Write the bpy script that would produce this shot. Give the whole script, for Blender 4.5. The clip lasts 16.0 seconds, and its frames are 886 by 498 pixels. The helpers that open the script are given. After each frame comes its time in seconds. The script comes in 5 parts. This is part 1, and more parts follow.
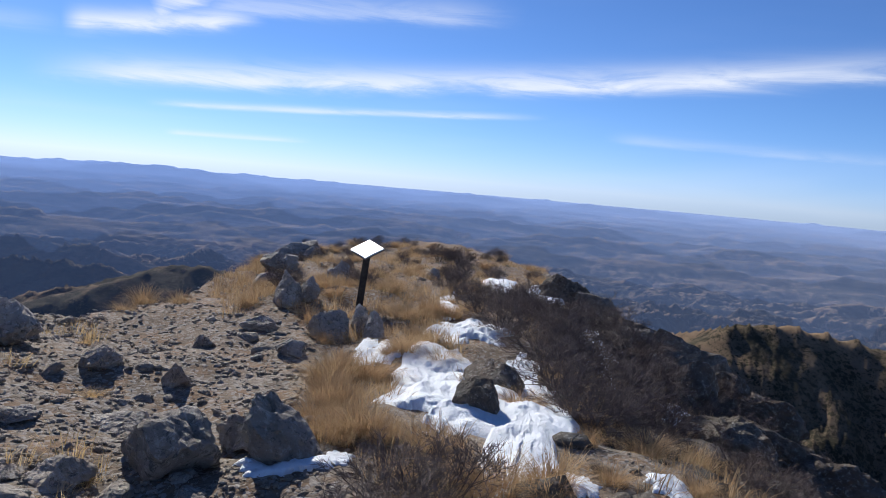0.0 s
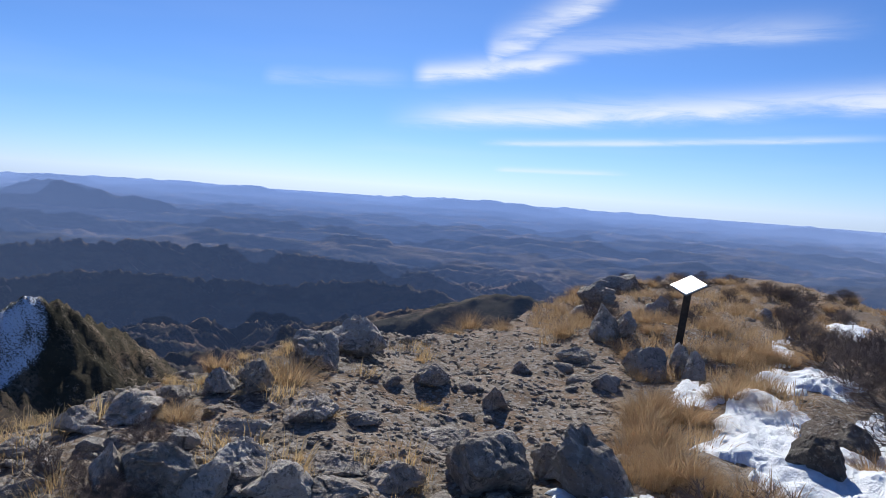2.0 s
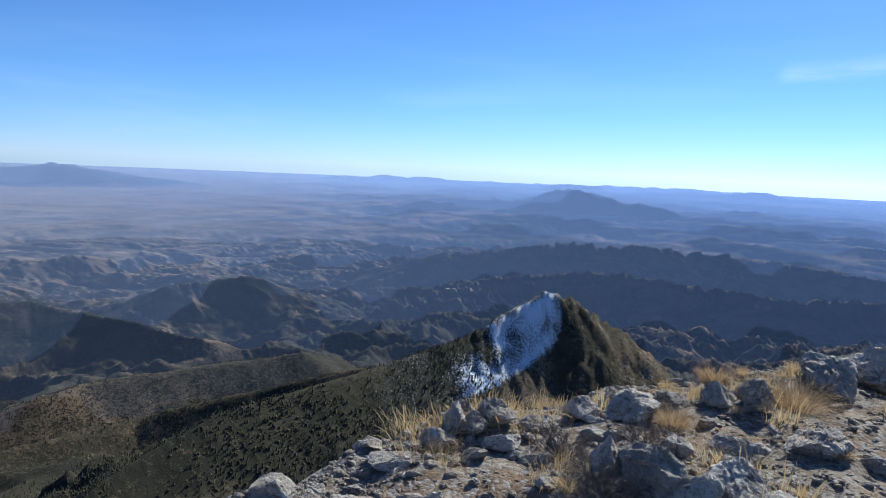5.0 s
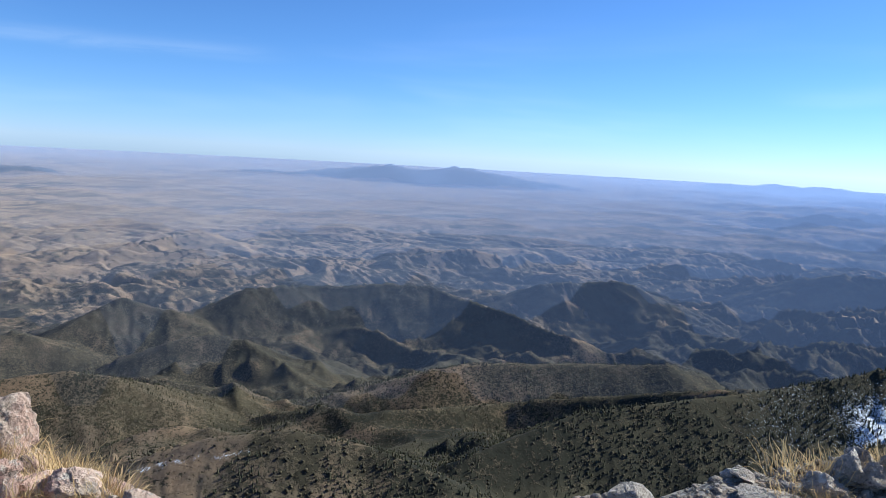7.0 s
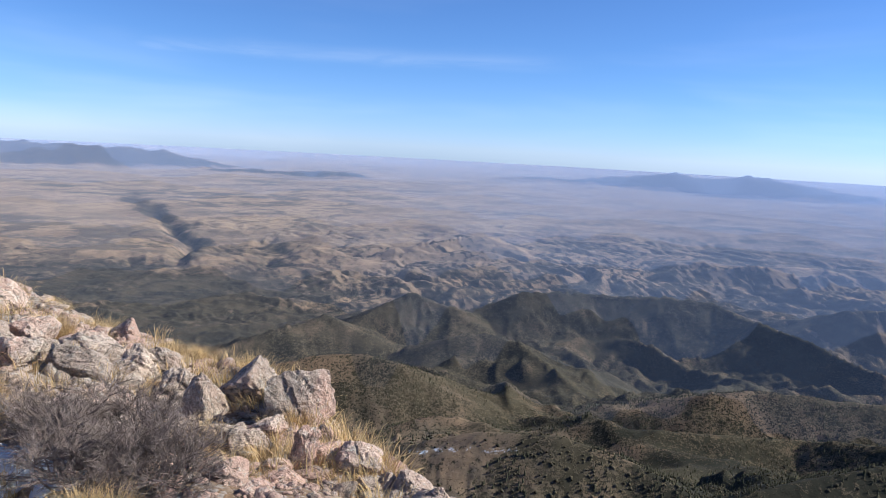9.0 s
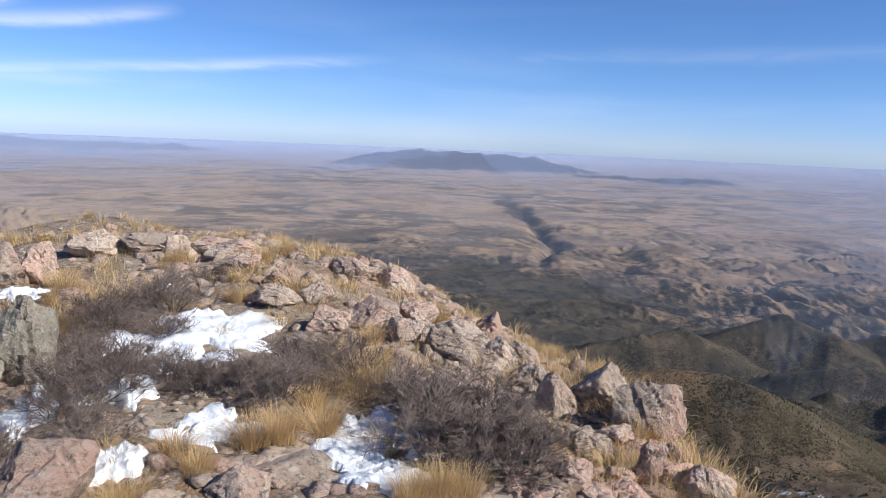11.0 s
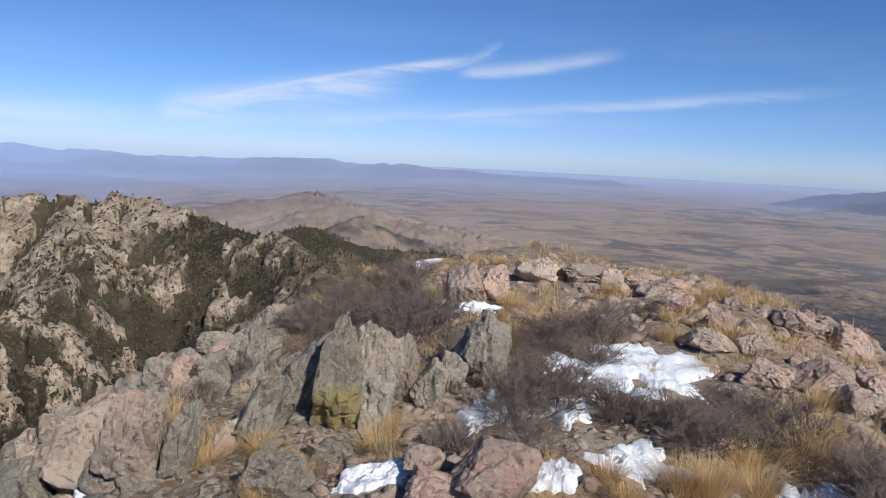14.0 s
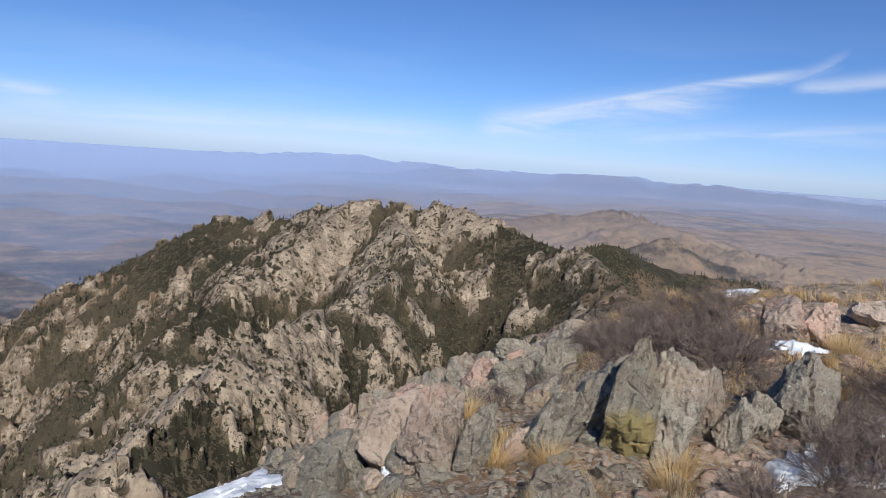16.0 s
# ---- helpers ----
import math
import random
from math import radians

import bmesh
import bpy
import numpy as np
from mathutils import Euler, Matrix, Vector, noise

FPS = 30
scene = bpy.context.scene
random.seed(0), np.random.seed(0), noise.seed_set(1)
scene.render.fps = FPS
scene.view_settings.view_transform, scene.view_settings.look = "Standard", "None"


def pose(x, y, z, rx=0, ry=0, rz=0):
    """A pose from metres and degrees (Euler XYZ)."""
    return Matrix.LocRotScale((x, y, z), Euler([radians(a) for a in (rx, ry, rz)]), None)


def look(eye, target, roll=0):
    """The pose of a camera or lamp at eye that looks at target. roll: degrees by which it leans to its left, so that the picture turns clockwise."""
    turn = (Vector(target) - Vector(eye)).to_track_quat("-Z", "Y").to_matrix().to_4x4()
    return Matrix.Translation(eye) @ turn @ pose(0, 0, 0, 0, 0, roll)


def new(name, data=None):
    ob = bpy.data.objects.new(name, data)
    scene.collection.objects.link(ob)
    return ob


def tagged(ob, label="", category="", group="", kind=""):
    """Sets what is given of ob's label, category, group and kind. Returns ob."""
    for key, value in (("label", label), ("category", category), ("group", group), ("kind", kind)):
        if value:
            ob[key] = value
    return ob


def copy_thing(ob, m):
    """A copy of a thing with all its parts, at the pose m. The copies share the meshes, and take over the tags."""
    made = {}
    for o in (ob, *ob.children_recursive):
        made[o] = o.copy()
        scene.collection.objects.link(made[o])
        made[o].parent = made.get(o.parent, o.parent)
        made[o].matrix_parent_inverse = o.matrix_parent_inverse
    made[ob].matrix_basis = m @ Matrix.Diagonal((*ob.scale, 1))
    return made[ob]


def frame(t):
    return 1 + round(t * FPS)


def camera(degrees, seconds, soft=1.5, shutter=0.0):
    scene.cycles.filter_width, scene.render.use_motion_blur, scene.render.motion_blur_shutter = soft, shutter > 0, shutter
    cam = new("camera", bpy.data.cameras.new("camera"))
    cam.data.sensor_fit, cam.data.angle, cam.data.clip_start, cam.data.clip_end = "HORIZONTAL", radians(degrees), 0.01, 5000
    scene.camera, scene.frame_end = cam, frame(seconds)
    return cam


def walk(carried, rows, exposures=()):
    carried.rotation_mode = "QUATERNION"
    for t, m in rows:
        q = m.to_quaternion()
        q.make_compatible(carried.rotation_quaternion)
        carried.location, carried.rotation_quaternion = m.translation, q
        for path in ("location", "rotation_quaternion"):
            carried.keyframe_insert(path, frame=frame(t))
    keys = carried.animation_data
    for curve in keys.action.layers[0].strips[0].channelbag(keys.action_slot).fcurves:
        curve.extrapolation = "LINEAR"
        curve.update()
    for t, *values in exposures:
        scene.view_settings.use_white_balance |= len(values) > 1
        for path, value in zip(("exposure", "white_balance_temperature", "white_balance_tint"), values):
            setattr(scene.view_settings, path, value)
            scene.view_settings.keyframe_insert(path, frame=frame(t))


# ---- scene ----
cam = camera(63.6, 16.0, soft=0.85)
# seconds, place, heading (0 is south, turning to the east), pitch, lean
PATH = [
    (0.0, 0.020, -0.014, 1.604, 0.00, -5.58, -4.83), (0.5, 0.012, -0.014, 1.605, 4.66, -4.88, -4.49),
    (1.0, 0.015, -0.015, 1.604, 11.00, -4.66, -4.42), (1.5, 0.023, -0.011, 1.601, 18.17, -4.67, -4.16),
    (2.0, 0.021, 0.001, 1.602, 25.15, -4.87, -3.90), (2.5, 0.015, 0.005, 1.604, 31.88, -4.88, -3.72),
    (3.0, -0.003, 0.014, 1.598, 37.07, -4.67, -3.50), (3.2, -0.010, 0.013, 1.598, 39.33, -4.72, -3.45),
    (5.3, 0.006, 0.008, 1.605, 68.41, -6.95, -2.40), (5.5, 0.003, 0.007, 1.605, 71.45, -7.29, -2.36),
    (6.0, -0.008, 0.012, 1.603, 79.44, -7.84, -2.41), (6.5, -0.023, 0.007, 1.597, 87.28, -7.72, -2.78),
    (7.0, -0.027, -0.006, 1.592, 93.44, -7.46, -3.12), (7.5, -0.027, -0.004, 1.592, 99.13, -7.46, -2.97),
    (8.0, -0.030, 0.005, 1.593, 104.94, -7.67, -2.83), (8.2, -0.032, 0.008, 1.594, 107.15, -7.74, -2.91),
    (10.3, -0.059, 0.023, 1.599, 132.99, -8.69, -2.68), (10.5, -0.058, 0.016, 1.599, 136.52, -8.80, -2.56),
    (11.0, -0.062, 0.007, 1.596, 143.99, -8.91, -2.45), (11.5, -0.057, 0.004, 1.600, 150.43, -8.43, -2.53),
    (12.0, -0.054, -0.010, 1.604, 156.77, -7.96, -2.70), (12.5, -0.027, -0.007, 1.603, 162.16, -7.28, -2.91),
    (13.0, 0.005, -0.000, 1.604, 167.74, -7.10, -2.69), (13.5, 0.047, 0.004, 1.607, 172.85, -7.25, -2.68),
    (14.0, 0.064, -0.002, 1.603, 177.47, -7.52, -2.92), (14.5, 0.070, -0.011, 1.601, 183.16, -7.71, -3.61),
    (15.0, 0.080, -0.034, 1.590, 189.54, -7.69, -4.11), (15.5, 0.086, -0.045, 1.586, 195.59, -7.68, -4.32),
    (16.0, 0.091, -0.062, 1.586, 201.72, -7.69, -4.27)]
walk(cam, [(t, pose(x, y, z, 90 + p, r, a)) for t, x, y, z, a, p, r in PATH],
     exposures=[(0.0, 0.05, 6200.0, 9.0), (3.2, 0.0, 6050.0, 8.0), (5.3, 0.36, 5850.0, 1.0), (7.0, 0.5, 5900.0, 1.0), (8.2, 0.5, 6000.0, 4.0), (10.3, 0.4, 6250.0, 9.0), (13.0, -0.09, 6250.0, 9.0), (16.0, -0.1, 6250.0, 9.0)])

scene.cycles.transparent_max_bounces = 24

# ---- light: a clear winter morning, sun in the south-east, thin cirrus ----
SUN_AZ, SUN_EL = 28.0, 36.0
sun_way = Vector((-math.sin(radians(SUN_AZ)) * math.cos(radians(SUN_EL)), math.cos(radians(SUN_AZ)) * math.cos(radians(SUN_EL)), math.sin(radians(SUN_EL))))
sun = new("sun", bpy.data.lights.new("sun", "SUN"))
sun.data.energy, sun.data.angle, sun.data.color = 5.0, radians(0.53), (1.0, 0.95, 0.86)
sun.matrix_world = look(sun_way * 50, (0, 0, 0))


class Nodes:
    """Short hand for node trees."""

    def __init__(self, tree):
        self.tree = tree
        tree.nodes.clear()

    def add(self, kind, **values):
        n = self.tree.nodes.new(kind)
        for key, value in values.items():
            if key.startswith("s_"):
                self.put(n.inputs[key[2:].replace("_", " ")], value)
            elif key.startswith("i") and key[1:].isdigit():
                self.put(n.inputs[int(key[1:])], value)
            elif key == "operation":
                n.operation = value
            elif key == "use_clamp":
                n.use_clamp = value
            elif key == "interpolation_type":
                n.interpolation_type = value
            elif key == "data_type":
                n.data_type = value
            elif key == "blend_type":
                n.blend_type = value
            elif key == "attribute_name":
                n.attribute_name = value
            elif key == "feature":
                n.feature = value
        return n

    def put(self, socket, value):
        if isinstance(value, bpy.types.NodeSocket):
            self.tree.links.new(value, socket)
        else:
            socket.default_value = value

    def math(self, op, a, b=0.0, c=0.0, clamp=False):
        return self.add("ShaderNodeMath", operation=op, use_clamp=clamp, i0=a, i1=b, i2=c).outputs[0]

    def ramp(self, a, lo, hi, to_lo=0.0, to_hi=1.0):
        n = self.add("ShaderNodeMapRange", interpolation_type="SMOOTHSTEP", i0=a, i1=lo, i2=hi, i3=to_lo, i4=to_hi)
        return n.outputs[0]

    def noise(self, vector, scale, detail=4.0, rough=0.55, warp=0.0):
        n = self.add("ShaderNodeTexNoise", s_Scale=scale, s_Detail=detail, s_Roughness=rough, s_Distortion=warp)
        self.put(n.inputs["Vector"], vector)
        return n.outputs["Fac"]

    def mix(self, fac, a, b, blend="MIX"):
        n = self.add("ShaderNodeMix", data_type="RGBA", blend_type=blend)
        self.put(n.inputs["Factor"], fac)
        self.put(n.inputs["A"], a)
        self.put(n.inputs["B"], b)
        return n.outputs["Result"]


def rgb(r, g, b):
    return (r, g, b, 1.0)


def make_world():
    world = bpy.data.worlds.new("sky")
    scene.world = world
    world.use_nodes = True
    k = Nodes(world.node_tree)
    sky = k.add("ShaderNodeTexSky")
    sky.sky_type, sky.sun_disc, sky.sun_elevation, sky.sun_rotation = "NISHITA", False, radians(SUN_EL), radians(-SUN_AZ)
    sky.altitude, sky.air_density, sky.dust_density, sky.ozone_density = 2800.0, 1.0, 0.7, 3.0
    way = k.add("ShaderNodeTexCoord").outputs["Generated"]
    xyz = k.add("ShaderNodeSeparateXYZ", i0=way).outputs
    # heading in degrees from -90 to 270, and height over the horizon
    turned = k.math("ARCTAN2", k.math("MULTIPLY", xyz[0], -1.0), xyz[1])
    az = k.math("MULTIPLY", turned, 180 / math.pi)
    az = k.math("ADD", az, k.math("MULTIPLY", k.math("LESS_THAN", az, -90.0), 360.0))
    el = k.math("MULTIPLY", k.math("ARCSINE", xyz[2]), 180 / math.pi)
    flat = k.add("ShaderNodeCombineXYZ", i0=k.math("MULTIPLY", az, 0.055), i1=k.math("MULTIPLY", el, 0.36), i2=0.0).outputs[0]
    fine = k.noise(flat, 2.2, 7.0, 0.62, 0.6)
    broad = k.noise(flat, 0.7, 3.0, 0.5, 0.3)
    wisp = k.math("SUBTRACT", fine, 0.5)
    total = None
    # cirrus: two ends (heading, height), sag, half thickness below and above, strength
    for a0, e0, a1, e1, sag, low, high, strength in (
            (31, 4.9, -44, 10.4, 0.1, 0.55, 1.2, 0.85), (23, 3.7, -9, 5.5, 0.0, 0.18, 0.3, 0.6), (21.5, 1.7, 10, 2.0, 0.0, 0.12, 0.25, 0.45),
            (28.5, 8.4, 14, 10.8, -0.1, 0.5, 0.9, 0.9), (23, 9.5, 12, 15.5, 0.3, 0.8, 1.6, 0.75), (20, 11.0, -6, 12.6, 0.2, 0.5, 1.2, 0.4), (40, 7.6, 27, 8.4, 0.0, 0.5, 0.7, 0.2),
            (134, 6.6, 104, 7.0, -0.2, 0.4, 0.6, 0.09), (140, 6.2, 114, 7.0, 0.0, 0.35, 0.5, 0.09),
            (198, 2.6, 172.5, 7.9, 0.5, 0.55, 0.3, 0.6), (200, 2.2, 178, 6.2, 0.2, 1.3, 0.9, 0.52), (178, 6.6, 172.8, 9.0, -0.4, 0.2, 0.5, 0.25), (177, 6.2, 163, 8.3, -0.2, 0.4, 0.6, 0.42), (190, 1.9, 145, 6.0, 0.0, 0.35, 0.5, 0.36),
            (202, 1.6, 160, 3.6, 0.2, 0.9, 1.0, 0.2), (240, 2.4, 228, 2.0, 0.0, 0.35, 0.5, 0.5), (235, 1.0, 196, 1.6, 0.0, 0.5, 1.0, 0.3), (-12, 4.2, -40, 3.2, 0.0, 0.25, 0.5, 0.22)):
        u = k.math("DIVIDE", k.math("SUBTRACT", az, a0), a1 - a0)
        bow = k.math("MULTIPLY", k.math("MULTIPLY", u, k.math("SUBTRACT", 1.0, u)), 4 * sag)
        line = k.math("ADD", k.math("MULTIPLY_ADD", u, e1 - e0, e0), bow)
        off = k.math("MULTIPLY_ADD", wisp, 0.58 * (low + high), k.math("SUBTRACT", el, line))
        d = k.math("MAXIMUM", k.math("DIVIDE", off, high), k.math("DIVIDE", off, -low))
        body = k.math("EXPONENT", k.math("MULTIPLY", k.math("MULTIPLY", d, d), -1.0))
        ends = k.math("MULTIPLY", k.ramp(u, 0.0, 0.12), k.ramp(u, 0.7, 1.0, 1.0, 0.0))
        m = k.math("MULTIPLY", k.math("MULTIPLY", body, ends), k.math("MULTIPLY", k.ramp(fine, 0.27, 0.64, 0.28, 1.0), strength))
        total = m if total is None else k.math("MAXIMUM", total, m)
    haze = k.math("MULTIPLY", k.math("MULTIPLY", k.ramp(broad, 0.45, 0.75), k.ramp(el, 1.0, 12.0, 1.0, 0.2)), 0.10)
    cover = k.math("MAXIMUM", total, haze)
    tint = k.mix(1.0, sky.outputs[0], k.mix(k.ramp(el, -1.0, 7.0), rgb(0.74, 0.86, 1.30), rgb(*SKY_TINT)), "MULTIPLY")
    colour = k.mix(cover, tint, rgb(*CLOUD))
    k.add("ShaderNodeOutputWorld", i0=k.add("ShaderNodeBackground", s_Color=colour, s_Strength=SKY_POWER).outputs[0])


SKY_POWER, SKY_TINT, CLOUD = 0.089, (0.66, 0.86, 1.19), (10.4, 10.5, 11.0)
make_world()

# ---- the lie of the land ----
EYE = 1.6


def lattice(ix, iy, seed):
    h = (ix.astype(np.int64) * 374761393 + iy.astype(np.int64) * 668265263 + seed * 974711) & 0x7FFFFFFF
    h = ((h ^ (h >> 13)) * 1274126177) & 0x7FFFFFFF
    return ((h ^ (h >> 16)) & 0xFFFF) / 65535.0 * 2 * np.pi


def grain(x, y, seed=0):
    """Gradient noise, about -1 to 1."""
    x, y = np.asarray(x, float), np.asarray(y, float)
    ix, iy = np.floor(x), np.floor(y)
    fx, fy = x - ix, y - iy
    u, v = fx * fx * fx * (fx * (fx * 6 - 15) + 10), fy * fy * fy * (fy * (fy * 6 - 15) + 10)

    def corner(dx, dy):
        a = lattice(ix + dx, iy + dy, seed)
        return np.cos(a) * (fx - dx) + np.sin(a) * (fy - dy)

    low = corner(0, 0) * (1 - u) + corner(1, 0) * u
    high = corner(0, 1) * (1 - u) + corner(1, 1) * u
    return 1.5 * (low * (1 - v) + high * v)


def rough(x, y, octaves=4, seed=0, gain=0.5):
    out, amp = 0.0, 1.0
    for i in range(octaves):
        out = out + amp * grain(x * 2.03 ** i + 17.3 * i, y * 2.03 ** i - 9.1 * i, seed + i)
        amp *= gain
    return out


def ridged(x, y, octaves=4, seed=0, gain=0.5):
    out, amp = 0.0, 1.0
    for i in range(octaves):
        out = out + amp * (1 - 2 * np.abs(grain(x * 2.03 ** i + 5.7 * i, y * 2.03 ** i + 3.3 * i, seed + i)))
        amp *= gain
    return out


def step(x, lo, hi):
    t = np.clip((x - lo) / (hi - lo), 0, 1)
    return t * t * (3 - 2 * t)


def around(az, table, column):
    """Smooth value round the compass from rows whose first entry is the heading."""
    a = np.array([r[0] for r in table], float)
    v = np.array([r[column] for r in table], float)
    a, v = np.concatenate([a - 360, a, a + 360]), np.tile(v, 3)
    m = (np.roll(v, -1) - np.roll(v, 1)) / np.maximum(np.abs(np.roll(a, -1) - np.roll(a, 1)), 1e-6)
    m[0] = m[-1] = 0
    i = np.clip(np.searchsorted(a, az) - 1, 0, len(a) - 2)
    h = a[i + 1] - a[i]
    t = (az - a[i]) / h
    return (v[i] * (1 + 2 * t) * (1 - t) ** 2 + h * m[i] * t * (1 - t) ** 2 + v[i + 1] * t * t * (3 - 2 * t) + h * m[i + 1] * t * t * (t - 1))


# the rim of the summit: heading, distance, and how far down it is seen from the eye
RIM = ((-45, 13, -23), (-31, 12, -19.2), (-25, 13, -15.2), (-17, 16, -10.6), (-9, 21, -7.0), (-2, 24, -5.4), (5, 24, -5.6), (11, 19, -6.7), (17, 13, -9.2),
       (25, 9.4, -11.7), (34, 7.6, -13.0), (44, 6.2, -15.9), (58, 5.0, -18.8), (68, 4.3, -22.2), (79, 3.4, -25.5), (95, 2.8, -31), (110, 3.2, -28), (118, 4.0, -25.2),
       (126, 5.2, -20.5), (134, 7.0, -16.8), (142, 8.8, -13.3), (150, 11, -10.2), (159, 13, -7.9), (172, 14.5, -7.3), (180, 15.5, -8.8), (188, 14, -12.2), (196, 12, -15.8),
       (205, 10, -19.8), (214, 8.5, -24.5), (228, 8, -28), (270, 6, -26))


def heading(x, y):
    a = np.degrees(np.arctan2(-x, y))
    return np.where(a < -60, a + 360, a)


def summit(x, y, fine=True):
    """Height of the summit's ground."""
    x, y = np.asarray(x, float), np.asarray(y, float)
    az, r = heading(x, y), np.hypot(x, y)
    rim, dip = around(az, RIM, 1), np.tan(np.radians(around(az, RIM, 2)))
    top = EYE + rim * dip
    d = np.maximum(r - rim, 0)
    z = top * np.minimum(r / rim, 1) ** 1.6 + dip * d - 0.75 * (d - 1.2 * (1 - np.exp(-d / 1.2)))
    if fine:
        w = step(r, 0.6, 4) * (1 + 0.6 * step(d, 0, 4))
        z = z + w * (0.16 * rough(x / 2.6, y / 2.6, 3, 5) + 0.05 * rough(x / 0.55, y / 0.55, 3, 9))
    return z


def place(az, r):
    """A spot on the summit by heading and distance."""
    x, y = -r * math.sin(radians(az)), r * math.cos(radians(az))
    return x, y, float(summit(x, y))


